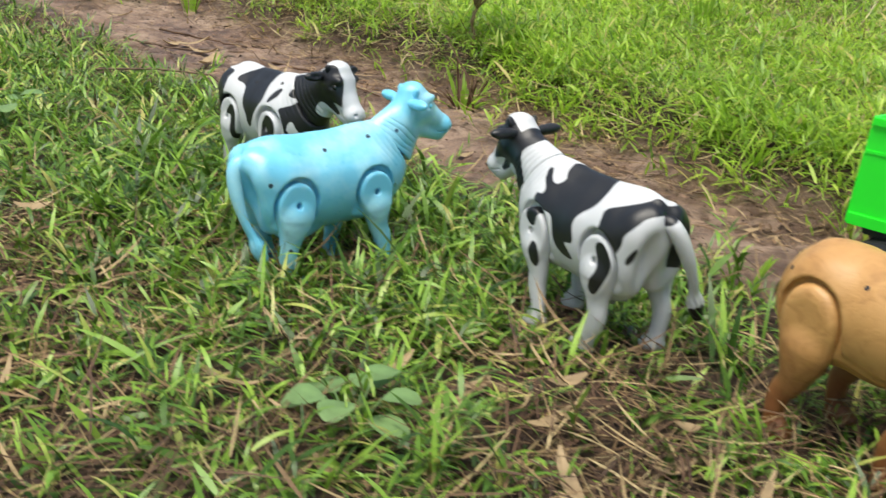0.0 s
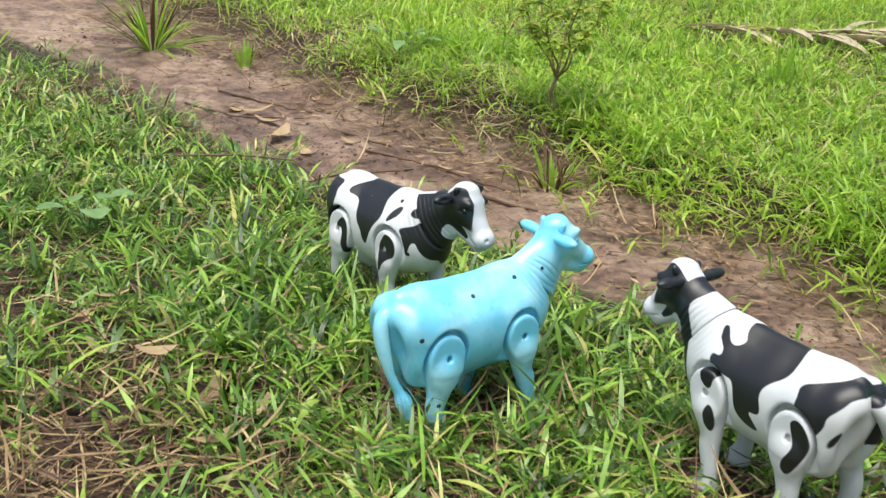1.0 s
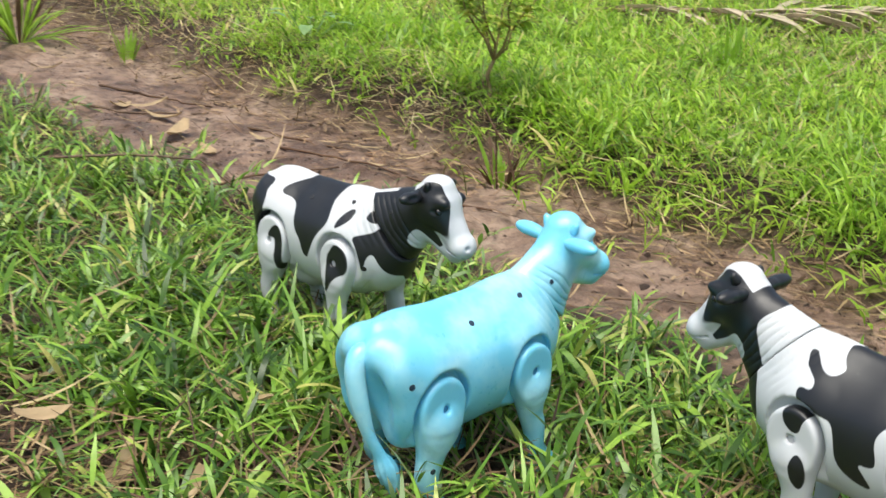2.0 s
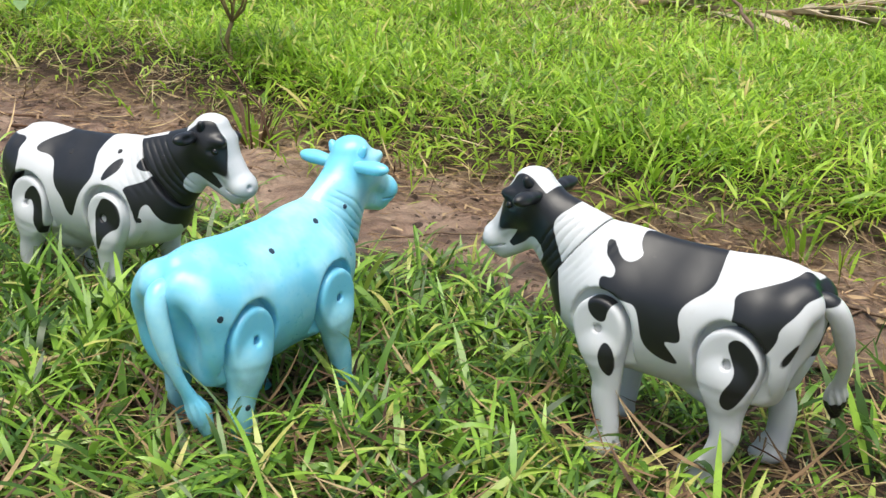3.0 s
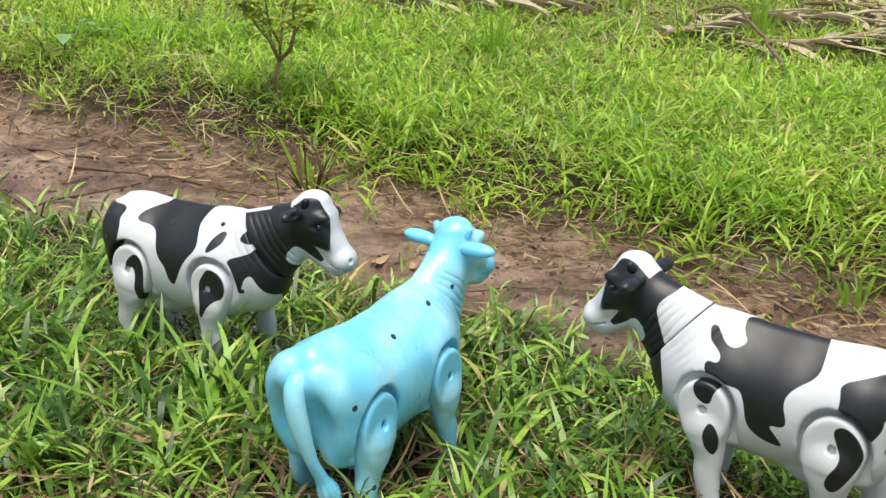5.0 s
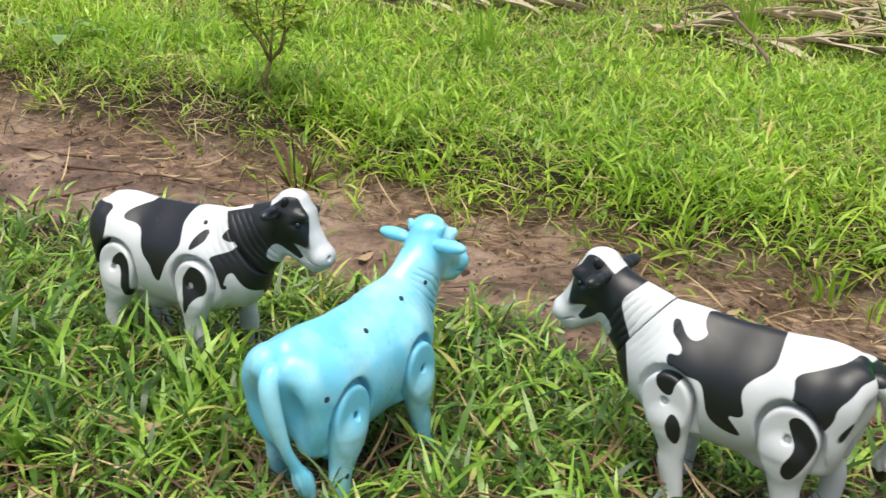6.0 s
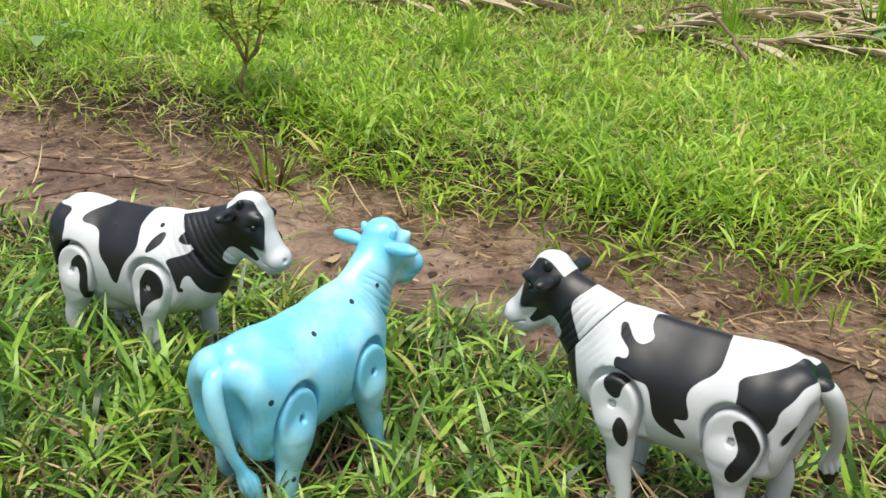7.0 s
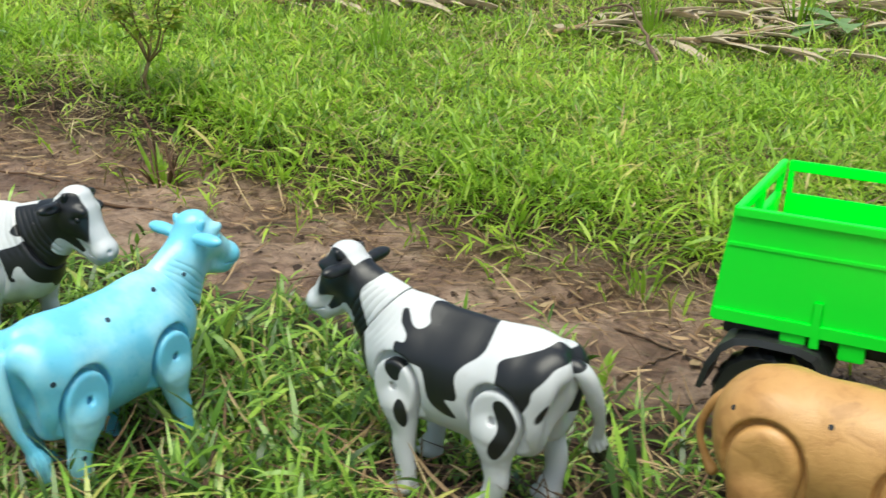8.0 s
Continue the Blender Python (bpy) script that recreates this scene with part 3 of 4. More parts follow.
def toy_cow(base, turns, label, paint, recess_shade, cap_paint, swing, head_turn=(0, 0), tail_turn=(0, 0), tail=None):
    cow = thing("toy_cow", pose(*base, *turns), label, "toy cow", "plastic toy cows on the grass")

    def own(me):
        me = me.copy()
        me.materials.clear()
        me.materials.append(paint)
        return me

    part("body", own(BODY), None, cow)
    pivot = Vector((0.090, 0, 0.1375))
    turn = Matrix.Translation(pivot) @ pose(0, 0, 0, 0, -head_turn[1], head_turn[0]) @ Matrix.Translation(-pivot)
    head = part("head", own(HEAD), None, cow, "", turn)
    for s in (1, -1):
        flip = Matrix.Diagonal((1, s, 1, 1))
        part("ear", own(EAR), None, head, "", pose(0.1190, 0.0165 * s, 0.1790) @ flip @ pose(0, 0, 0, 4, 0, 4))
        part("horn", own(HORN), None, head, "", pose(0.1275, 0.0140 * s, 0.1870) @ flip)
        part("eye", ball(0.0034), paint if paint is M_BLUE else M_EYE, head, "", on_side(cow_head, 0.1425, 0.1690, s, 0.0012))
    part("neck_joint", JOINT.copy(), recess_shade, cow, "neck seam with its shade painted dark")
    for where, (x, z), s in (("hind_left", HIP, 1), ("hind_right", HIP, -1), ("fore_left", SHOULDER, 1), ("fore_right", SHOULDER, -1)):
        leg = part("leg", own(LEGS[where]), None, cow, "", pose(x, SIDE * s, z) @ Matrix.Diagonal((1, s, 1, 1)) @ pose(0, 0, 0, 0, swing[where], 0))
        part("screw", dot(0.0033, 0.002), cap_paint, leg, "recessed round screw", pose(0, -0.0006, 0, 90, 0, 0))
        if where.startswith("hind") and paint is M_BLUE:
            # A flat disc; its dark colour paints the shade of a pin hole.
            part("pin_hole", dot(0.0026), recess_shade, leg, "", on_side(hind_leg, -0.010, -0.047, 1))
    part("tail", own(tail or TAIL), None, cow, "", pose(-0.0920, 0, 0.1400, *tail_turn, 0))
    for s in (1, -1):
        for x, z in ((-0.080, 0.122), (-0.007, 0.147), (0.050, 0.155), (0.080, 0.100)) if s < 0 else ():
            # No hole is cut here: the disc's dark colour stands for its shade.
            part("screw_hole", dot(0.0028), recess_shade, cow, "", on_side(cow_body, x, z, s))
    part("screw_hole", dot(0.0022), recess_shade, head, "", on_side(cow_head, 0.094, 0.157, -1))
    for x in (-0.040, -0.024):
        for s in (1, -1):
            part("teat", ball(0.0035), paint, cow, "", pose(x, 0.008 * s, 0.0505))
    return cow


toy_cow((-0.116, 1.176, 0.003), (0, 0, 38.4), "pale blue plastic toy cow with dark screw holes, standing in grass", M_BLUE, M_NAVY, M_BLUECAP, {"hind_left": -10, "hind_right": -2, "fore_left": 8, "fore_right": -13}, (-4, 14), (-12, -5))
toy_cow((-0.2013, 1.455, 0.014), (0, 0, -52), "white plastic toy cow with black patches, beside the muddy track", M_COW, M_DARK, M_GREY, {"hind_left": 8, "hind_right": 4, "fore_left": -8, "fore_right": 4}, (13, -3), (0, 0), BLACK_TAIL)
toy_cow((0.165, 1.033, 0.008), (0, 1.5, 121.8), "white plastic toy cow with black patches, facing the blue cow", M_COW, M_DARK, M_GREY, {"hind_left": -10, "hind_right": 6, "fore_left": 6, "fore_right": -8}, (2, 0), (-27, 4))

# ---- grass ----
rng = np.random.default_rng(7)
TOYS = ((-0.116, 1.176, 38.4, 0.105, 0.036), (-0.2013, 1.455, -52, 0.105, 0.036), (0.165, 1.033, 121.8, 0.105, 0.036), (0.375, 0.828, -55, 0.13, 0.06))


def under_toys(x, y):
    """1 under a toy's belly, 0 away from it."""
    m = np.zeros_like(x)
    for cx, cy, a, lx, ly in TOYS:
        c, s = math.cos(radians(a)), math.sin(radians(a))
        u, w = (x - cx) * c + (y - cy) * s, (y - cy) * c - (x - cx) * s
        m = np.maximum(m, step(1.2, 0.8, np.hypot(u / lx, w / ly)))
    return m


def scatter(count, x0, x1, y0, y1, density):
    x, y = rng.uniform(x0, x1, count), rng.uniform(y0, y1, count)
    keep = rng.uniform(0, 1, count) < density(x, y)
    return x[keep], y[keep]


COARSE, FINE = ((0.0, 0.33, 0.68, 1.0), (0.55, 1.0, 0.80)), ((0.0, 0.2, 0.42, 0.64, 0.84, 1.0), (0.50, 0.88, 1.0, 0.82, 0.45))


def ribbons(name, base, azimuth, lean, length, width, bend, mat, twist=0.3, shape=COARSE):
    """Curved tapering blades: a few joints and a tip each."""
    n, (ts, ws) = len(length), shape
    m = len(ws)
    verts = np.zeros((n, 2 * m + 1, 3))
    out = np.stack([np.cos(azimuth), np.sin(azimuth), np.zeros(n)], 1)
    spin = azimuth + np.pi / 2 + rng.normal(0, twist, n)
    across = np.stack([np.cos(spin), np.sin(spin), rng.normal(0, 0.25, n)], 1)
    pos = base.copy()
    for k in range(m + 1):
        if k:
            a = lean + bend * (ts[k] + ts[k - 1]) / 2
            d = out * np.sin(a)[:, None] + np.array((0, 0, 1)) * np.cos(a)[:, None]
            pos = pos + d * (length * (ts[k] - ts[k - 1]))[:, None]
        if k < m:
            off = across * (width * ws[k] / 2)[:, None]
            verts[:, 2 * k], verts[:, 2 * k + 1] = pos - off, pos + off
        else:
            verts[:, 2 * k] = pos
    i = np.arange(n)[:, None] * (2 * m + 1)
    quads = [i + 2 * k + np.array((0, 1, 3, 2)) for k in range(m - 1)]
    loops = np.concatenate(quads + [i + 2 * m + np.array((-2, -1, 0))], 1)
    starts = (np.arange(n)[:, None] * (4 * m - 1) + 4 * np.arange(m)).ravel()
    me = fast_mesh(name, verts.reshape(-1, 3), loops.ravel(), starts)
    me.materials.append(mat)
    return smooth(me)


def tufts(name, x, y, per, size, mat, spread_r, lean0=0.25, lean1=1.1, stem=0.03, wide=(0.0028, 0.0058), curl=(0.1, 1.2), shape=COARSE):
    """Sprawling grass: several blades radiating from each little stem."""
    n = len(x) * per
    X, Y = np.repeat(x, per) + rng.normal(0, spread_r, n), np.repeat(y, per) + rng.normal(0, spread_r, n)
    under = under_toys(X, Y)
    big = np.repeat(rng.lognormal(0, 0.28, len(x)), per)
    z = ground_height(X, Y) - 0.003 + rng.uniform(0, 1, n) ** 1.5 * stem * (1 - under)
    base = np.stack([X, Y, z], 1)
    clump = np.clip(1 + 0.9 * fbm(X + 11, Y, 5, 3), 0.55, 1.6)
    length = size * big * clump * rng.uniform(0.55, 1.25, n) * (1 - 0.40 * under)
    width = rng.uniform(*wide, n) * np.clip(big, 0.7, 1.5)
    return ribbons(name, base, rng.uniform(0, 2 * np.pi, n), rng.uniform(lean0, lean1, n), length, width, rng.uniform(*curl, n), mat, 0.3, shape)


def runners(x, y, mat, stem_mat, longest, leaf_len, name, label, nodes=7):
    """Creeping grass: thin arching stems with leaves set left and right in turn, one mesh of stems and one of leaves."""
    n = len(x)
    base = np.stack([x, y, ground_height(x, y) - 0.002], 1)
    azimuth, lean, bend = rng.uniform(0, 2 * np.pi, n), rng.uniform(0.35, 1.05, n), rng.uniform(0.3, 1.1, n)
    length = longest * rng.uniform(0.45, 1.0, n) * (1 - 0.5 * under_toys(x, y))
    stuff(name + "_stems", ribbons(name + "_stems", base, azimuth, lean, length, rng.uniform(0.0012, 0.0020, n), bend, stem_mat, 0.3, FINE), "thin creeping grass stems " + label, "grass")
    t = np.clip((np.arange(nodes)[None] + 0.8 + rng.uniform(-0.3, 0.3, (n, nodes))) / nodes, 0, 1)
    a, le, b, s = azimuth[:, None], lean[:, None], bend[:, None], length[:, None]
    reach, rise = s * (np.cos(le) - np.cos(le + b * t)) / b, s * (np.sin(le + b * t) - np.sin(le)) / b
    at = np.stack([x[:, None] + np.cos(a) * reach, y[:, None] + np.sin(a) * reach, base[:, 2:] + rise], -1).reshape(-1, 3)
    side = np.where(np.arange(nodes) % 2, 1.0, -1.0)[None]
    k = n * nodes
    turn = (a + side * rng.uniform(0.35, 1.25, (n, nodes))).ravel()
    size = (leaf_len * (1.15 - 0.5 * t) * rng.uniform(0.6, 1.25, (n, nodes))).ravel() * (1 - 0.35 * under_toys(at[:, 0], at[:, 1]))
    me = ribbons(name, at, turn, np.clip((le + b * t).ravel() * 0.8 + rng.normal(0, 0.25, k), 0.15, 1.5), size, size * rng.uniform(0.085, 0.15, k), rng.uniform(0.1, 1.3, k), mat, 0.3, FINE)
    return stuff(name, me, "arching pointed leaves of creeping grass " + label, "grass")


def stuff(name, me, label, category):
    return tagged(new(name, me), label, category, kind="stuff")


def worn_ground(x, y):
    """1 where the verge is bare and strewn with straw."""
    return np.maximum(step(1.34, 1.10, y + 0.15 * x) * step(0.18, -0.10, x), step(1.02, 0.90, y + 0.06 * x))


def near_density(x, y):
    s = side_near(x, y)
    gaps = step(-0.12, 0.22, fbm(x, y, 7, 3) + 0.06)
    worn = worn_ground(x, y)
    return step(-0.03, 0.06, s) * (0.26 - 0.15 * worn + (0.50 - 0.12 * worn) * gaps)


def far_density(x, y):
    s = side_far(x, y)
    bare = step(0.10, 0.32, fbm(x + 3, y + 8, 3.1, 3)) * 0.35
    litter = step(0.25, 0.0, np.hypot((x - 1.65) / 1.1, (y - 2.75) / 0.5) - 0.75)
    return step(-0.01, 0.24, s) * (1 - bare) * (1 - 0.6 * litter) * (1 - 0.55 * thin_turf(x, y)) * (1 - 0.5 * step(-0.02, 0.22, fbm(x - 4, y, 6, 3)) * step(0.50, 0.25, s))


def thin_turf(x, y):
    """1 on the trampled strip of the bank, where dead grass shows."""
    return step(0.16, -0.12, x + 0.10 * fbm(x, y, 4, 2)) * step(0.40, 0.16, side_far(x, y))


x, y = scatter(27000, -1.2, 0.9, 0.55, 3.2, near_density)
stuff("verge_grass", tufts("verge_grass", x, y, 4, 0.034, M_GRASS, 0.008, 0.30, 1.40, 0.026, (0.0018, 0.0044), (0.2, 1.7), FINE), "sprawling green grass mixed with dead stalks on the near verge", "grass")
x, y = scatter(5200, -1.1, 0.9, 0.58, 2.4, lambda x, y: near_density(x, y) * 1.15)
runners(x, y, M_GRASS, M_STALK, 0.105, 0.040, "creeping_grass", "on the near verge")
for cx, cy, rx, ry, count in ((-0.20, 1.38, 0.24, 0.16, 520), (0.08, 1.12, 0.14, 0.18, 260), (-0.10, 1.08, 0.16, 0.10, 120), (0.40, 0.78, 0.12, 0.08, 60)):
    x, y = scatter(count, cx - rx, cx + rx, cy - ry, cy + ry, lambda x, y: step(0.02, 0.08, side_near(x, y)) * (1 - 0.9 * under_toys(x, y)))
    stuff("lush_grass", tufts("lush_grass", x, y, 5, 0.046, M_GRASS, 0.007, 0.25, 1.25, 0.03, (0.0026, 0.0050), (0.3, 1.7), FINE), "taller lush green grass round the toys' feet", "grass")
x, y = scatter(800, -1.1, 0.9, 0.6, 2.2, lambda x, y: step(0.02, 0.08, side_near(x, y)) * (1 - 0.3 * worn_ground(x, y)))
stuff("broad_grass", tufts("broad_grass", x, y, 4, 0.050, M_GRASS, 0.006, 0.25, 1.3, 0.015, (0.0034, 0.0060), (0.3, 1.6), FINE), "scattered longer broad grass blades on the near verge", "grass")
x, y = scatter(30000, -0.9, 1.5, 1.0, 2.9, far_density)
stuff("bank_grass", tufts("bank_grass", x, y, 6, 0.032, M_MEADOW, 0.009, 0.30, 1.45, 0.040, (0.0020, 0.0044), (0.2, 1.6)), "dense bright green grass on the bank beyond the track", "grass")
x, y = scatter(4200, -0.7, 1.4, 1.0, 2.6, lambda x, y: far_density(x, y) * step(0.9, 0.3, side_far(x, y)))
runners(x, y, M_MEADOW, M_STALK, 0.115, 0.038, "creeping_bank_grass", "along the bank's edge", 6)
x, y = scatter(300, -0.2, 1.2, 0.9, 2.3, lambda x, y: step(0.12, 0.03, np.abs(side_far(x, y) + 0.03)))
runners(x, y, M_MEADOW, M_STALK, 0.10, 0.034, "straggling_grass", "straggling out on to the mud", 5)
x, y = scatter(60000, -1.8, 3.6, 1.4, 5.4, lambda x, y: far_density(x, y) * (1 - step(2.9, 2.6, y) * step(1.5, 1.3, x)))
stuff("meadow_grass", tufts("meadow_grass", x, y, 5, 0.040, M_MEADOW, 0.012, 0.2, 1.3, 0.050, (0.0022, 0.0048), (0.2, 1.5)), "bright green meadow grass further up the bank", "grass")


def litter(count, density, x0, x1, y0, y1, longest, name, label, mat=M_STRAW):
    x, y = scatter(count, x0, x1, y0, y1, density)
    n = len(x)
    z = ground_height(x, y) + 0.002 + rng.uniform(0, 1, n) ** 1.3 * 0.030
    me = ribbons(name, np.stack([x, y, z], 1), rng.uniform(0, 2 * np.pi, n), rng.uniform(1.25, 1.62, n), longest * rng.uniform(0.25, 1.0, n), rng.uniform(0.0010, 0.0030, n), rng.normal(0, 0.45, n), mat, 0.3, FINE)
    return stuff(name, me, label, "straw")


litter(50000, lambda x, y: step(0.0, 0.05, side_near(x, y)) * (0.18 + 0.35 * step(0.1, -0.2, fbm(x, y, 7, 3) + 0.06) + 0.42 * worn_ground(x, y)), -1.1, 0.9, 0.55, 2.6, 0.09, "verge_straw", "tan and brown dead grass lying between the green blades")
litter(17000, lambda x, y: (0.06 + 0.94 * np.maximum(step(0.13, 0.0, np.abs(side_far(x, y) - 0.03)), 0.45 * step(0.07, 0.0, np.abs(side_near(x, y) + 0.02)))) * step(-0.5, -0.1, side_far(x, y)), -1.3, 1.2, 0.9, 3.6, 0.115, "track_straw", "dead grass and root threads along the edge of the track")
litter(46000, lambda x, y: step(0.6, 0.2, np.hypot((x - 1.65) / 1.1, (y - 2.75) / 0.5) - 0.7) + (0.22 + 0.35 * step(0.0, 0.3, fbm(x + 3, y + 8, 3.1, 3)) + 1.0 * thin_turf(x, y) + 0.3 * step(0.0, 0.2, fbm(x - 4, y, 6, 3)) * step(0.50, 0.25, side_far(x, y))) * step(0.0, 0.1, side_far(x, y)), -1.0, 3.2, 1.3, 4.2, 0.12, "bank_straw", "pale dead grass matted on the bank", M_PALESTRAW)


def crumbs(name, x, y, size, mat, label, category):
    """Small broken lumps and flakes lying on the ground."""
    n = len(x)
    base = np.array(((1, 0, 0), (0.31, 0.95, 0), (-0.8, 0.59, 0), (-0.81, -0.58, 0), (0.3, -0.95, 0), (0.1, 0.05, 0.75)))
    turn = rng.uniform(0, 2 * np.pi, n)
    c, s = np.cos(turn)[:, None], np.sin(turn)[:, None]
    shape = base[None] * rng.uniform(0.6, 1.3, (n, 6, 1)) * size[:, None, None]
    shape[..., 0] *= rng.uniform(0.5, 1.8, n)[:, None]
    px, py = shape[..., 0] * c - shape[..., 1] * s + x[:, None], shape[..., 0] * s + shape[..., 1] * c + y[:, None]
    pz = shape[..., 2] * rng.uniform(0.3, 1.1, n)[:, None] + ground_height(px, py) - 0.0004
    faces = np.array(((0, 1, 5), (1, 2, 5), (2, 3, 5), (3, 4, 5), (4, 0, 5)))
    loops = (np.arange(n)[:, None, None] * 6 + faces[None]).ravel()
    me = fast_mesh(name, np.stack([px, py, pz], -1).reshape(-1, 3), loops, np.arange(n * 5) * 3)
    me.materials.append(mat)
    return stuff(name, me, label, category)


x, y = scatter(26000, -1.2, 1.0, 0.9, 3.6, lambda x, y: track(x, y) * (0.15 + 0.85 * step(-0.1, 0.25, fbm(x, y, 6, 3))))
crumbs("mud_crumbs", x, y, rng.lognormal(-6.1, 0.45, len(x)), M_SOIL, "crumbled lumps of damp mud on the track", "mud")
x, y = scatter(36000, -1.3, 1.2, 0.9, 3.7, lambda x, y: step(-0.20, -0.03, side_far(x, y)) * step(0.26, 0.10, side_far(x, y)) + 0.10 * track(x, y))
n = len(x)
stuff("track_litter", ribbons("track_litter", np.stack([x, y, ground_height(x, y) + 0.002 + 0.006 * rng.uniform(0, 1, n)], 1), rng.uniform(0, 6.28, n), rng.uniform(1.42, 1.60, n), rng.uniform(0.006, 0.036, n), rng.uniform(0.0012, 0.0042, n), rng.normal(0, 0.2, n), M_LITTER), "brown shredded leaf litter along the track's edge", "leaf litter")


def beyond(x, y):
    """The rest of the meadow, round the stretch above."""
    near = (x > -1.2) & (x < 0.9) & (y > 0.55) & (side_near(x, y) > 0)
    far = (x > -1.8) & (x < 3.6) & (y > 1.4) & (y < 5.4) & (side_far(x, y) > 0)
    bank = (x > -0.9) & (x < 1.5) & (y > 1.0) & (y < 2.9) & (side_far(x, y) > 0)
    edge = np.maximum(step(0.0, 0.08, side_near(x, y)), step(0.0, 0.15, side_far(x, y)))
    return np.where(near | far | bank, 0.0, edge)


x, y = scatter(30000, -6.0, 7.0, -4.0, 9.0, beyond)
stuff("outer_grass", tufts("outer_grass", x, y, 4, 0.065, M_MEADOW, 0.04, 0.2, 1.25, 0.04, (0.008, 0.015)), "bright green meadow grass stretching away on all sides", "grass")

# ---- tan toy animal ----
def bull_body(p):
    y = p.copy()
    y[:, 1] = np.abs(y[:, 1])
    a = ell(p, (0.000, 0, 0.120), (0.098, 0.046, 0.052))
    a = smin(a, ell(p, (-0.060, 0, 0.128), (0.041, 0.040, 0.042)), 0.020)
    a = smin(a, ell(p, (0.062, 0, 0.120), (0.044, 0.040, 0.050)), 0.020)
    a = smin(a, ell(y, (-0.055, 0.026, 0.118), (0.038, 0.021, 0.044)), 0.012)
    a = smin(a, cap(p, (0.070, 0, 0.150), (0.135, 0, 0.200), 0.036, 0.026, 0.85), 0.020)
    a = smin(a, cap(p, (-0.07, 0, 0.160), (0.06, 0, 0.158), 0.005, 0.008), 0.012)
    for x in (-0.052, 0.055):
        well = np.maximum(np.hypot(y[:, 0] - x, (y[:, 2] - 0.112) * 0.88) - 0.0315, 0.038 - y[:, 1])
        low = np.maximum(np.maximum(np.abs(y[:, 0] - x) - 0.031, y[:, 2] - 0.112), 0.038 - y[:, 1])
        a = smax(a, -np.minimum(well, low), 0.002)
    creases = 0.0006 * np.sin(p[:, 2] * 520 + 3 * np.sin(p[:, 0] * 60)) * step(0.105, 0.075, p[:, 2])
    return a + creases


def bull_head(p):
    a = cap(p, (0.140, 0, 0.208), (0.190, 0, 0.176), 0.026, 0.016, 0.9)
    return smin(a, ell(p, (0.192, 0, 0.175), (0.017, 0.017, 0.015)), 0.008)


def bull_leg(p):
    disc = np.hypot(p[:, 0], np.where(p[:, 2] > 0, p[:, 2] * 0.86, p[:, 2] * 0.55))
    a = smax(disc - 0.0275, np.abs(p[:, 1] + 0.006) - 0.0105, 0.012)
    low = chain(p, [((0.002, -0.006, -0.025), 0.0200), ((-0.004, -0.007, -0.055), 0.0135), ((-0.014, -0.007, -0.075), 0.0105), ((-0.014, -0.007, -0.098), 0.0095), ((-0.010, -0.007, -0.104), 0.0115)], 0.008, 0.75)
    a = smin(a, low, 0.008)
    a = smin(a, ell(p, (-0.007, -0.007, -0.108), (0.015, 0.012, 0.008)), 0.003)
    return np.maximum(a, -0.1125 - p[:, 2])


def bull_tail(p):
    return chain(p, [((0.010, 0, 0.004), 0.0056), ((-0.006, 0, 0.000), 0.0046), ((-0.018, 0, -0.016), 0.0036), ((-0.023, 0, -0.036), 0.0030), ((-0.017, 0, -0.055), 0.0032), ((-0.010, 0, -0.066), 0.0052)], 0.004)


bull = thing("toy_bull", pose(0.375, 0.828, -0.005, 0, 0, -55), "tan brown plastic toy animal with a rounded rump, standing in grass", "toy animal")
part("body", field_mesh("body", bull_body, (-0.125, -0.065, 0.05), (0.18, 0.065, 0.24), 0.0026), M_TAN, bull)
part("head", field_mesh("head", bull_head, (0.10, -0.04, 0.14), (0.22, 0.04, 0.245), 0.0025), M_TAN, bull)
part("tail", field_mesh("tail", bull_tail, (-0.04, -0.012, -0.08), (0.02, 0.012, 0.018), 0.0016), M_TAN, bull, "thin tapering tail", pose(-0.0920, 0, 0.140))
BULL_LEG = field_mesh("leg", bull_leg, (-0.04, -0.026, -0.118), (0.04, 0.014, 0.04), 0.0021, lambda p: -0.050 - p[:, 2])
for x in (-0.052, 0.055):
    for s in (1, -1):
        part("leg", BULL_LEG, M_TANLEG, bull, "tan leg turning darker brown towards the hoof", pose(x, 0.0445 * s, 0.112) @ Matrix.Diagonal((1, s, 1, 1)) @ pose(0, 0, 0, 0, 3 - 2 * s, 0))
for s in (1, -1):
    for x, z in ((-0.080, 0.148), (-0.011, 0.153), (0.05, 0.152)):
        # Dark disc laid on the skin, painting the shade of an uncut hole.
        part("screw_hole", dot(0.0026), M_DARK, bull, "", on_side(bull_body, x, z, s))


# ---- green toy trailer ----
def box(bm, lo, hi, bevel=0.0012):
    lo, hi = Vector(lo), Vector(hi)
    made = bmesh.ops.create_cube(bm, size=1, matrix=Matrix.Translation((lo + hi) / 2) @ Matrix.Diagonal((*(hi - lo), 1)))
    if bevel:
        edges = {e for v in made["verts"] for e in v.link_edges}
        bmesh.ops.bevel(bm, geom=list(edges), offset=bevel, segments=2, affect="EDGES")
    return made["verts"]


def boxes(*spans, bevel=0.0012):
    bm = bmesh.new()
    for lo, hi in spans:
        box(bm, lo, hi, bevel)
    return bm


LONG, WIDE, LOW, TOP = 0.30, 0.205, 0.115, 0.222
trailer = thing("toy_trailer", pose(0.414, 1.048, 0.014, 0, 0, -48.7), "bright green plastic toy trailer on black wheels, standing on the track", "toy trailer")


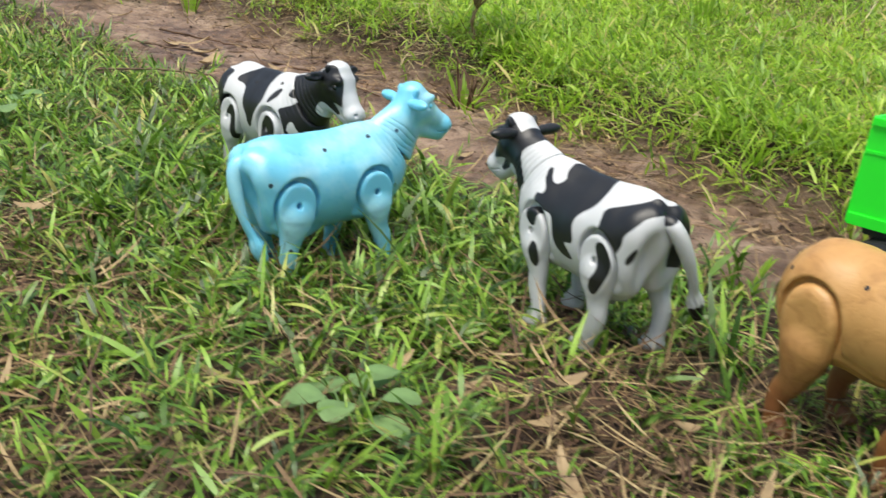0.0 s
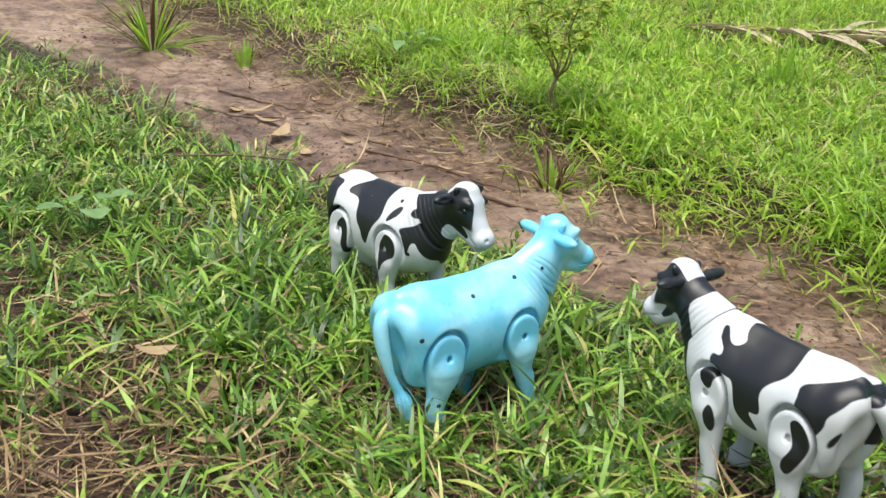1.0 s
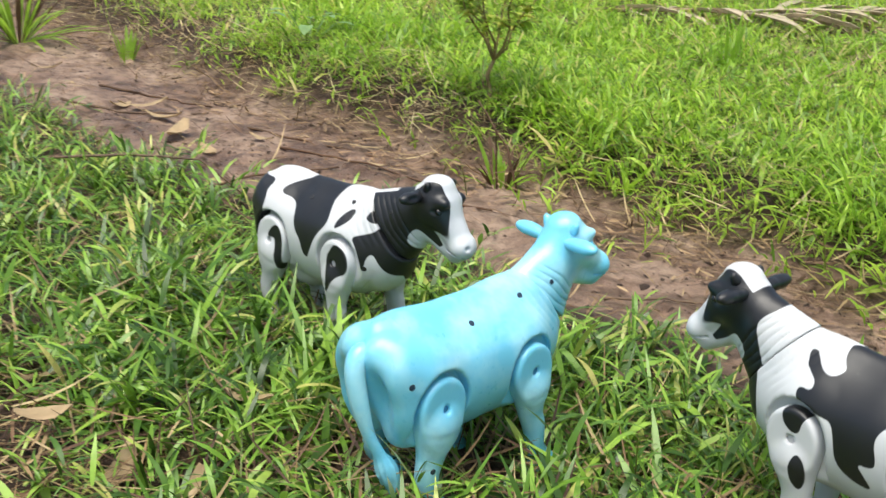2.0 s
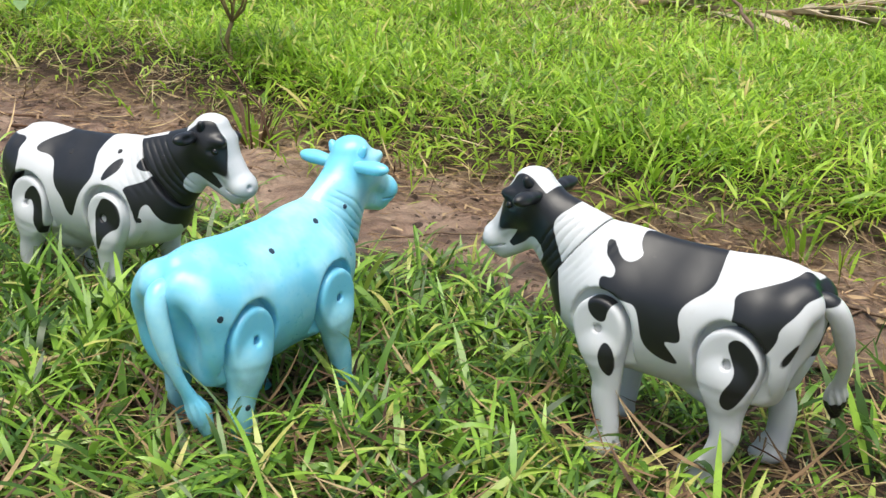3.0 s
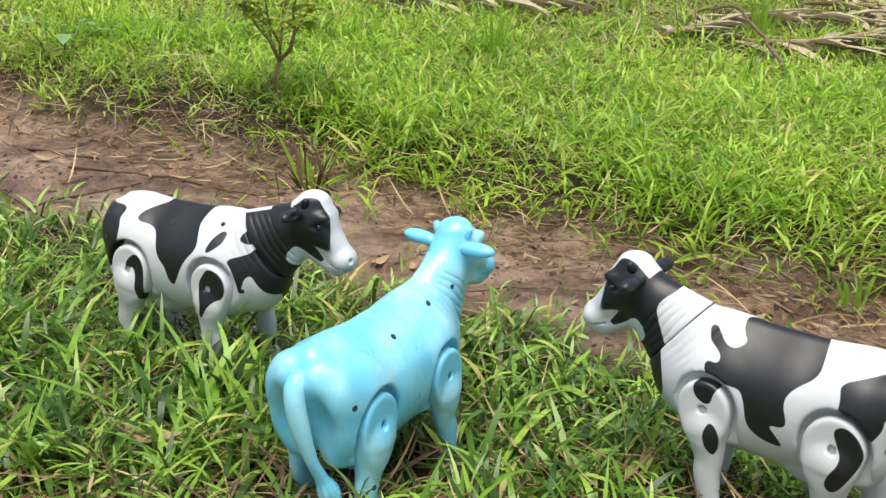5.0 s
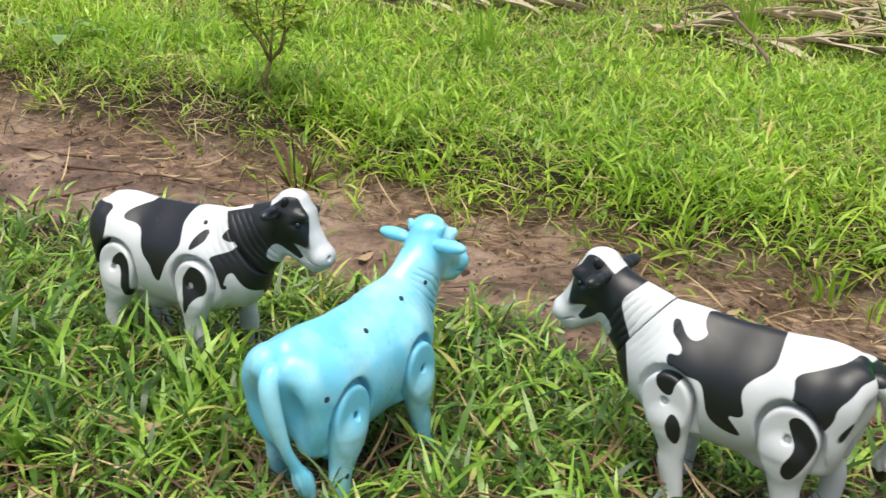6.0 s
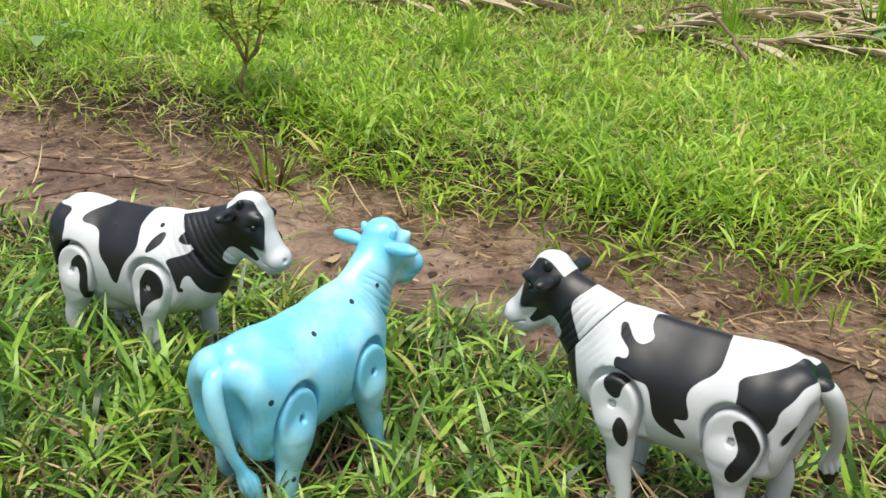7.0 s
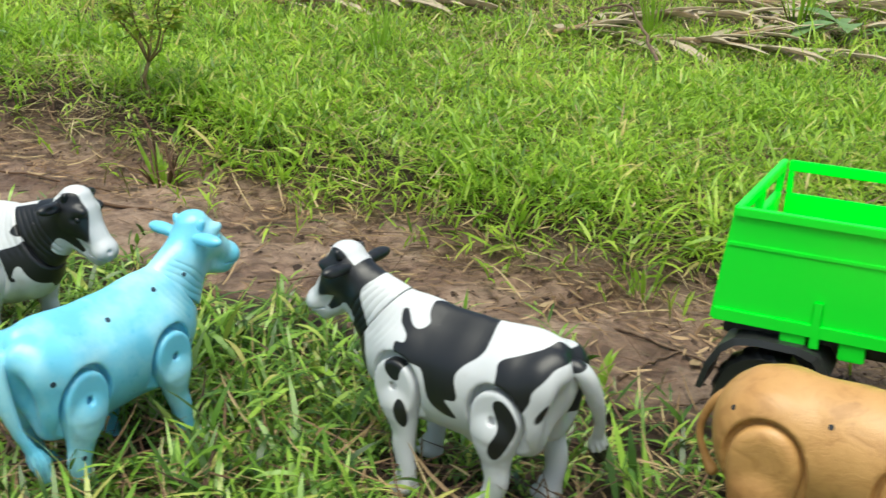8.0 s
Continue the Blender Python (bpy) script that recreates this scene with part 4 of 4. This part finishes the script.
def splay(bm):
    """The tailgate stands out towards its foot."""
    for v in bm.verts:
        v.co.x -= 0.011 * max(0.0, (TOP - v.co.z) / (TOP - LOW)) * max(0.0, 1 - v.co.x / 0.03)
    return bm


def windowed(name, x0, x1, y0, y1, count, along_x, shape=lambda bm: bm):
    """A wall with a row of openings under its top rail."""
    wall = part(name, shape(boxes(((x0, y0, LOW), (x1, y1, TOP - 0.034)))), M_GREEN, trailer)
    part("rail", shape(boxes(((x0, y0, TOP - 0.011), (x1, y1, TOP)))), M_GREEN, wall)
    a, b, w = (x0, x1, 0.006) if along_x else (y0, y1, 0.006)
    for k in range(count + 1):
        for c in (a + (b - a - w) * k / count,) if k in (0, count) else (a + (b - a - w) * k / count - 0.005, a + (b - a - w) * k / count + 0.005):
            lo, hi = ((c, y0 + 0.0003, TOP - 0.035), (c + w, y1 - 0.0003, TOP - 0.010)) if along_x else ((x0 + 0.0003, c, TOP - 0.035), (x1 - 0.0003, c + w, TOP - 0.010))
            part("post", shape(boxes((lo, hi))), M_GREEN, wall)


part("floor", boxes(((0.0, 0.004, LOW), (LONG, WIDE - 0.004, LOW + 0.006))), M_GREEN, trailer)
near_wall = part("side_wall", splay(boxes(((0.0, 0.0, LOW), (LONG, 0.004, TOP)))), M_GREEN, trailer)
for z0, z1, proud in ((TOP - 0.008, TOP - 0.0003, 0.0035), (TOP - 0.036, TOP - 0.032, 0.0012), (LOW + 0.0004, LOW + 0.012, 0.0022)):
    part("ledge", splay(boxes(((0.0005, -proud, z0), (LONG - 0.0005, 0.002, z1)), bevel=0.0006)), M_GREEN, near_wall)
windowed("side_wall", 0.006, LONG, WIDE - 0.005, WIDE, 2, True)
windowed("tailgate", -0.002, 0.005, 0.001, WIDE, 2, False, splay)
part("headboard", boxes(((LONG - 0.005, 0.002, LOW), (LONG + 0.001, WIDE - 0.002, TOP + 0.004))), M_GREEN, trailer)
for x in (0.075, 0.16, 0.245):
    part("rib", boxes(((x, -0.0024, LOW - 0.010), (x + 0.009, 0.0, LOW + 0.034))), M_GREEN, trailer)
for x in (0.05, 0.10):
    part("lug", boxes(((x, 0.0, LOW - 0.016), (x + 0.022, 0.012, LOW + 0.001))), M_GREEN, trailer)
part("chassis", boxes(((-0.010, 0.05, LOW - 0.030), (LONG + 0.05, 0.075, LOW - 0.001)), ((-0.010, 0.13, LOW - 0.030), (LONG + 0.05, 0.155, LOW - 0.001)), ((0.02, 0.02, LOW - 0.022), (0.05, 0.185, LOW - 0.006)), ((0.20, 0.02, LOW - 0.022), (0.23, 0.185, LOW - 0.006)), ((0.0, 0.012, LOW - 0.010), (LONG, WIDE - 0.012, LOW - 0.001))), M_BLACK, trailer, "black moulded underframe")


def tyre():
    bm = bmesh.new()
    n, prof = 40, ((0.024, -0.014), (0.040, -0.015), (0.045, -0.010), (0.046, 0.0), (0.045, 0.010), (0.040, 0.015), (0.024, 0.014))
    rings = []
    for k in range(n):
        a = 2 * math.pi * k / n
        lug = 1.0 if k % 2 else 0.955
        rings.append([bm.verts.new((r * (lug if r > 0.04 else 1) * math.cos(a), d, r * (lug if r > 0.04 else 1) * math.sin(a))) for r, d in prof])
    for k in range(n):
        A, B = rings[k], rings[(k + 1) % n]
        for i in range(len(prof)):
            j = (i + 1) % len(prof)
            bm.faces.new((A[i], A[j], B[j], B[i]))
    bmesh.ops.recalc_face_normals(bm, faces=bm.faces)
    return bm


def rim():
    bm = bmesh.new()
    bmesh.ops.create_cone(bm, cap_ends=True, segments=28, radius1=0.0255, radius2=0.0215, depth=0.024)
    bmesh.ops.create_cone(bm, cap_ends=True, segments=18, radius1=0.009, radius2=0.007, depth=0.034)
    return bm


def fender():
    bm = bmesh.new()
    rows = []
    line = ((-0.057, 0.004), (-0.051, 0.028), (-0.040, 0.048), (-0.028, 0.0575), (-0.010, 0.061), (0.030, 0.061), (0.046, 0.056), (0.058, 0.040))
    for x, z in line:
        rows.append([bm.verts.new((x * r, d, z * r)) for r, d in ((0.90, -0.023), (1.0, -0.021), (1.0, 0.021), (0.90, 0.023))])
    for A, B in zip(rows[:-1], rows[1:]):
        for i in range(4):
            bm.faces.new((A[i], A[(i + 1) % 4], B[(i + 1) % 4], B[i]))
    bm.faces.new(rows[0])
    bm.faces.new(rows[-1][::-1])
    bmesh.ops.recalc_face_normals(bm, faces=bm.faces)
    return bm


for x in (0.040, 0.215):
    for yy in (0.012, WIDE - 0.012):
        wheel = part("wheel", tyre(), M_BLACK, trailer, "ribbed black tyre", pose(x, yy, 0.046))
        part("rim", rim(), M_GREY, wheel, "grey wheel rim", pose(0, 0, 0, 90, 0, 0))
        part("fender", fender(), M_BLACK, trailer, "arched black mudguard", pose(x, yy, 0.046))


# ---- plants ----
def at_ground(x, y, lift=0.0):
    return float(ground_height(np.array([x]), np.array([y]))[0]) + lift


def tube(bm, pts, radii, sides=6):
    rings = []
    for k, (c, r) in enumerate(zip(pts, radii)):
        c = Vector(c)
        d = (Vector(pts[min(k + 1, len(pts) - 1)]) - Vector(pts[max(k - 1, 0)])).normalized()
        q = d.to_track_quat("Z", "Y")
        rings.append([bm.verts.new(c + q @ Vector((r * math.cos(2 * math.pi * i / sides), r * math.sin(2 * math.pi * i / sides), 0))) for i in range(sides)])
    for A, B in zip(rings[:-1], rings[1:]):
        for i in range(sides):
            f = bm.faces.new((A[i], A[(i + 1) % sides], B[(i + 1) % sides], B[i]))
            f.smooth = True
    bm.faces.new(rings[0][::-1])
    bm.faces.new(rings[-1])
    return bm


def leaf(bm, base, direction, length, width, droop=0.3, fold=0.15, rounded=False):
    """A pointed leaf with a folded midrib."""
    d = Vector(direction).normalized()
    side = d.cross(Vector((0, 0, 1)))
    side = side.normalized() if side.length > 0.05 else Vector((1, 0, 0))
    up = side.cross(d)
    mid, left, right = [], [], []
    for t, w in ((0.0, 0.25), (0.2, 0.85), (0.5, 1.0), (0.82, 0.80), (1.0, 0.30)) if rounded else ((0.0, 0.12), (0.25, 0.85), (0.5, 1.0), (0.75, 0.72), (1.0, 0.03)):
        c = Vector(base) + d * length * t - Vector((0, 0, droop * length * t * t))
        mid.append(bm.verts.new(c))
        left.append(bm.verts.new(c + side * width * w / 2 + up * fold * width * w))
        right.append(bm.verts.new(c - side * width * w / 2 + up * fold * width * w))
    for k in range(4):
        for A, B in ((left, mid), (mid, right)):
            f = bm.faces.new((A[k], B[k], B[k + 1], A[k + 1]))
            f.smooth = True


def shrub(x, y, height, spread_w, seed, label, leaves=28, leaf_len=0.023):
    """A forked stem, bent limbs with side twigs, and many small leaves."""
    r = random.Random(seed)
    s = thing("shrub", pose(x, y, at_ground(x, y, -0.004)), label, "shrub")
    foliage = bmesh.new()
    fork = Vector((0.006, 0.0, height * 0.40))
    part("trunk", tube(bmesh.new(), [(0, 0, 0), (0.004, 0.002, height * 0.15), (-0.003, 0, height * 0.28), fork], [0.0052, 0.0046, 0.0042, 0.0036], 7), M_STEM, s)
    for k in range(6):
        a = 2 * math.pi * k / 6 + r.uniform(-0.35, 0.35)
        reach, rise = spread_w * r.uniform(0.55, 1.15), height * r.uniform(0.55, 1.0)
        line, rad = [fork], [0.0026]
        for j in range(1, 7):
            u = j / 6
            line.append(fork + Vector((math.cos(a), math.sin(a), 0)) * reach * u ** 0.85 + Vector((0, 0, rise * u)) + Vector((r.uniform(-1, 1), r.uniform(-1, 1), r.uniform(-1, 1))) * 0.007)
            rad.append(0.0026 * (1 - 0.13 * j))
        limb = part("limb", tube(bmesh.new(), line, rad, 5), M_STEM, s)
        runs = [line]
        for j in range(2, 7):
            b = a + r.choice((-1, 1)) * r.uniform(0.6, 1.3)
            tip = line[j] + Vector((math.cos(b), math.sin(b), r.uniform(0.1, 0.7))) * spread_w * r.uniform(0.3, 0.6)
            mid = line[j].lerp(tip, 0.5) + Vector((0, 0, 0.006))
            part("twig", tube(bmesh.new(), [line[j], mid, tip], [0.0011, 0.0009, 0.0005], 4), M_STEM, limb)
            runs.append([line[j], mid, tip])
        for run in runs:
            for _ in range(leaves if run is line else leaves // 2):
                u = r.uniform(0.2, 1.0) * (len(run) - 1)
                i = min(int(u), len(run) - 2)
                b = r.uniform(0, 2 * math.pi)
                leaf(foliage, run[i].lerp(run[i + 1], u - i), (math.cos(b), math.sin(b), r.uniform(-0.2, 0.6)), leaf_len * r.uniform(0.6, 1.3), leaf_len * r.uniform(0.35, 0.55), 0.3)
    part("foliage", foliage, M_SHRUB, s)
    return s


def weed(x, y, count, length, width, stem, seed, label, mat=None, rise=0.5):
    """A low rosette of broad leaves on short stalks."""
    r = random.Random(seed)
    w = thing("weed", pose(x, y, at_ground(x, y)), label, "weed")
    for k in range(count):
        a = 2 * math.pi * k / count + r.uniform(-0.3, 0.3)
        h = stem * r.uniform(0.6, 1.1)
        tip = Vector((math.cos(a) * stem * 0.6, math.sin(a) * stem * 0.6, h))
        part("stalk", tube(bmesh.new(), [(0, 0, 0), tip * 0.5 + Vector((0, 0, 0.004)), tip], [0.0014, 0.0012, 0.0008], 5), M_WEED, w)
        bm = bmesh.new()
        leaf(bm, tip, (math.cos(a), math.sin(a), rise * r.uniform(0.3, 1.0)), length * r.uniform(0.75, 1.2), width * r.uniform(0.8, 1.15), 0.35, 0.08, width > 0.7 * length)
        part("leaf", bm, mat or M_WEED, w)
    return w


def tussock(x, y, count, length, seed, label, splay_a=0.7, dry=0.3):
    r = random.Random(seed)
    t = thing("grass_tussock", pose(x, y, at_ground(x, y, -0.003)), label, "grass tussock")
    for k in range(count):
        a, tilt = r.uniform(0, 2 * math.pi), r.uniform(0.1, splay_a)
        d = Vector((math.cos(a) * math.sin(tilt), math.sin(a) * math.sin(tilt), math.cos(tilt)))
        bm = bmesh.new()
        leaf(bm, (math.cos(a) * 0.012, math.sin(a) * 0.012, 0), d, length * r.uniform(0.5, 1.15), r.uniform(0.005, 0.009), r.uniform(0.1, 0.5), 0.2)
        if r.random() < dry:
            part("blade", bm, M_STRAW, t, "brown withered blade")
        else:
            part("blade", bm, M_MEADOW, t)
    return t


shrub(0.075, 2.278, 0.22, 0.10, 3, "small leafy shrub with a bent thin trunk on the bank")
weed(-0.223, 2.78, 7, 0.055, 0.028, 0.085, 28, "young broad leaved plant standing in the bank grass")
tussock(-0.862, 3.018, 80, 0.26, 11, "spreading half dry grass tussock beside the track", 1.2, 0.4)
tussock(-0.607, 2.865, 16, 0.13, 12, "small upright grass tussock at the track's edge", 0.35)
tussock(0.058, 2.000, 34, 0.10, 13, "grass tussock with withered stems at the track's edge", 0.9, 0.35)
tussock(0.589, 2.54, 14, 0.16, 14, "tall upright grass clump on the bank", 0.3, 0.1)
tussock(1.30, 2.62, 18, 0.24, 15, "tall upright grass clump beside dry palm leaves", 0.35, 0.1)
tussock(1.72, 2.62, 20, 0.30, 16, "tall upright grass clump beside dry palm leaves", 0.4, 0.1)
tussock(0.349, 1.160, 7, 0.07, 17, "few broad grass blades beside the track", 0.5, 0.0)
weed(-0.050, 0.800, 8, 0.033, 0.031, 0.042, 21, "low weed with rounded grey green leaves in the grass")
weed(-0.62, 1.62, 5, 0.045, 0.034, 0.050, 23, "low weed with broad green leaves in the grass")
tussock(0.47, 1.60, 9, 0.070, 24, "sprawling broad bladed grass at the track's edge", 1.35, 0.1)
tussock(0.55, 1.39, 10, 0.075, 25, "sprawling broad bladed grass at the track's edge", 1.4, 0.1)
tussock(0.40, 1.50, 8, 0.055, 27, "sprawling broad bladed grass at the track's edge", 1.4, 0.1)
weed(1.80, 2.52, 6, 0.16, 0.07, 0.06, 26, "large leaved green plant among dry palm leaves")


# ---- dead leaves, sticks, palm litter ----
def dry_leaf(x, y, length, width, turn, seed, label, lift=0.004):
    r = random.Random(seed)
    bm = bmesh.new()
    n = 6
    rows = []
    for i in range(n + 1):
        t = i / n
        w = width * math.sin(math.pi * min(max(t, 0.04), 0.97)) ** 0.7
        curl = 0.14 * length * (2 * t - 1) ** 2
        rows.append([bm.verts.new(((t - 0.5) * length, w * k / 2 + r.uniform(-0.06, 0.06) * width, curl + 0.10 * width * abs(k) + r.uniform(0, 0.03) * length)) for k in (-1, -0.5, 0, 0.5, 1)])
    for A, B in zip(rows[:-1], rows[1:]):
        for k in range(4):
            bm.faces.new((A[k], A[k + 1], B[k + 1], B[k])).smooth = True
    me = bpy.data.meshes.new("dry_leaf")
    bm.to_mesh(me)
    bm.free()
    me.materials.append(M_DRYLEAF)
    ob = new("dry_leaf", me)
    ob.matrix_world = pose(x, y, at_ground(x, y, lift), r.uniform(-12, 12), r.uniform(-10, 10), turn)
    return tagged(ob, label, "dead leaf", "dead leaves on the ground")


for x, y, l, w, a, lift in ((-0.434, 2.222, 0.075, 0.034, 70, 0.005), (-0.512, 2.407, 0.085, 0.022, 12, 0.005), (-0.47, 2.34, 0.07, 0.020, -20, 0.004), (-0.56, 2.45, 0.05, 0.02, 50, 0.004), (-0.38, 2.15, 0.05, 0.022, 120, 0.004), (-0.74, 2.72, 0.06, 0.016, 5, 0.004), (-0.30, 2.20, 0.05, 0.015, -35, 0.004), (0.055, 1.665, 0.028, 0.015, 20, 0.003), (0.09, 1.640, 0.022, 0.012, 80, 0.003), (-0.12, 2.05, 0.04, 0.014, 150, 0.004), (0.50, 1.20, 0.03, 0.012, 40, 0.003), (0.42, 1.40, 0.022, 0.010, 10, 0.003)):
    dry_leaf(x, y, l, w, a, int(1000 * (x + 3)), "curled brown dead leaf on the muddy track", lift)
for x, y, l, w, a, lift in ((-0.421, 1.179, 0.042, 0.020, 8, 0.035), (-0.33, 1.05, 0.09, 0.018, 48, 0.018), (-0.30, 1.12, 0.055, 0.020, 100, 0.015), (-0.36, 1.14, 0.06, 0.020, 80, 0.012), (-0.20, 0.95, 0.05, 0.012, 30, 0.018), (-0.02, 0.90, 0.06, 0.010, 60, 0.022), (0.22, 0.83, 0.022, 0.014, 0, 0.02), (-0.52, 1.35, 0.05, 0.014, 30, 0.02), (-0.15, 0.83, 0.07, 0.010, -25, 0.02)):
    dry_leaf(x, y, l, w, a, int(1000 * (x + 7)), "withered tan leaf lying on the verge grass", lift)

r_leaf = random.Random(77)
for k in range(34):
    x, y = r_leaf.uniform(-0.55, 0.30), r_leaf.uniform(0.70, 1.30)
    if 0.1 < x < 0.25 and y > 0.9 or np.hypot(x + 0.116, y - 1.176) < 0.10:
        continue
    dry_leaf(x, y, r_leaf.uniform(0.025, 0.075), r_leaf.uniform(0.007, 0.018), r_leaf.uniform(0, 180), 300 + k, "withered tan leaf lying on the verge grass", r_leaf.uniform(0.006, 0.024))


def stick(name, points, radius, label, mat, category="stick", wiggle=0.003, seed=1):
    r = random.Random(seed)
    pts = [Vector(p) for p in points]
    line = []
    for A, B in zip(pts[:-1], pts[1:]):
        for k in range(6):
            line.append(A.lerp(B, k / 6) + Vector((r.uniform(-1, 1), r.uniform(-1, 1), r.uniform(-0.5, 0.5))) * wiggle)
    line.append(pts[-1])
    n = len(line)
    bm = tube(bmesh.new(), line, [radius * (1 - 0.55 * k / n) * r.uniform(0.85, 1.15) for k in range(n)], 6)
    me = bpy.data.meshes.new(name)
    bm.to_mesh(me)
    bm.free()
    me.materials.append(mat)
    return tagged(new(name, me), label, category, "sticks and stalks on the ground")


def lying(*xy, lift=0.004):
    return [(x, y, at_ground(x, y, lift)) for x, y in xy]


stick("twig", lying((0.100, 1.545), (0.18, 1.530), (0.275, 1.512)), 0.0016, "thin dark twig lying across the muddy track", M_BARK, seed=2)
stick("twig", lying((0.446, 1.334), (0.48, 1.26), (0.508, 1.190), (0.55, 1.13)), 0.0028, "thin dark stick lying along the muddy track", M_BARK, seed=3)
stick("twig", lying((0.396, 1.185), (0.45, 1.21), (0.496, 1.225)), 0.0024, "short brown stick lying on the muddy track", M_BARK, seed=4)
stick("twig", lying((0.36, 1.12), (0.42, 1.11), (0.46, 1.12)), 0.002, "short brown stick at the track's edge", M_BARK, seed=5)
stick("dry_stalk", lying((-0.060, 1.942), (-0.02, 1.89), (0.020, 1.842)), 0.0030, "pale dry stalk lying on the muddy track", M_STRAW, "stalk", 0.001, 6)
stick("dry_stalk", lying((-0.42, 1.90), (-0.30, 1.99), (-0.18, 2.04)), 0.0022, "pale dry stalk lying along the track", M_STRAW, "stalk", 0.002, 7)
stick("dry_stalk", lying((-0.35, 2.35), (-0.24, 2.20), (-0.12, 2.13)), 0.0026, "pale dry stalk lying on the muddy track", M_STRAW, "stalk", 0.003, 8)
stick("dry_stalk", lying((-0.27, 2.17), (-0.14, 2.05), (-0.02, 2.00)), 0.0022, "pale dry stalk lying on the muddy track", M_STRAW, "stalk", 0.003, 9)
stick("dry_stalk", lying((-0.62, 2.60), (-0.50, 2.50), (-0.40, 2.46)), 0.0026, "pale dry stalk lying on the muddy track", M_STRAW, "stalk", 0.003, 10)
stick("twig", lying((-0.66, 2.45), (-0.55, 2.36), (-0.42, 2.42), (-0.35, 2.52)), 0.0028, "bent dark twig lying on the muddy track", M_BARK, seed=11)
stick("reed", [(-0.556, 1.882, 0.085), (-0.46, 1.895, 0.088), (-0.372, 1.909, 0.080), (-0.31, 1.90, at_ground(-0.31, 1.90))], 0.0021, "long dark brown grass stem bent over the verge", M_BARK, "stem", 0.0008, 12)
stick("dry_stalk", [(0.050, 1.985, at_ground(0.05, 1.985)), (0.044, 1.98, 0.10), (0.040, 1.98, 0.125)], 0.0018, "upright pale dry stalk at the track's edge", M_STRAW, "stalk", 0.001, 13)
stick("dry_stalk", [(0.075, 1.96, at_ground(0.075, 1.96)), (0.06, 1.975, 0.09), (0.02, 2.02, 0.15)], 0.0022, "leaning brown dry stalk at the track's edge", M_STRAW, "stalk", 0.001, 14)
stick("branch", [(1.067, 2.193, 0.115), (1.16, 2.42, 0.17), (1.25, 2.66, 0.21), (1.20, 2.74, 0.19), (1.17, 2.70, 0.15)], 0.0045, "thin dark bent branch leaning in the bank grass", M_BARK, "branch", 0.004, 15)


def palm_leaf(x, y, turn, count, length, seed):
    """A dead palm leaf: a rib with pale strips on both sides."""
    r = random.Random(seed)
    z = at_ground(x, y, 0.035)
    p = thing("palm_leaf", pose(x, y, z, r.uniform(-4, 4), r.uniform(-4, 4), turn), "fallen dry palm leaf with pale grey strips on the bank", "palm leaf", "fallen palm leaves")
    part("rib", tube(bmesh.new(), [(-length / 2, 0, 0), (0, 0, 0.015), (length / 2, 0, 0)], [0.006, 0.005, 0.002], 6), M_DRYLEAF, p)
    for k in range(count):
        u = (k + 0.5) / count
        s = 1 if k % 2 else -1
        bm = bmesh.new()
        leaf(bm, ((u - 0.5) * length, 0, 0.012 * (1 - abs(2 * u - 1))), (0.8, s * r.uniform(0.1, 1.1), r.uniform(-0.05, 0.22)), 0.22 * r.uniform(0.4, 1.2), 0.031 * r.uniform(0.5, 1.3), r.uniform(0.05, 0.30), r.uniform(0.1, 0.4))
        part("strip", bm, M_PALM, p)
    return p


for k, (x, y, a) in enumerate(((1.25, 2.75, 35), (1.50, 2.80, -28), (1.72, 2.70, 40), (1.95, 2.85, -35), (1.60, 2.55, 15), (1.36, 2.48, -45), (2.10, 2.62, 20), (2.05, 2.95, -50), (0.95, 3.20, 8), (0.72, 3.10, -15))):
    palm_leaf(x, y, a, 24, 0.55, 40 + k)
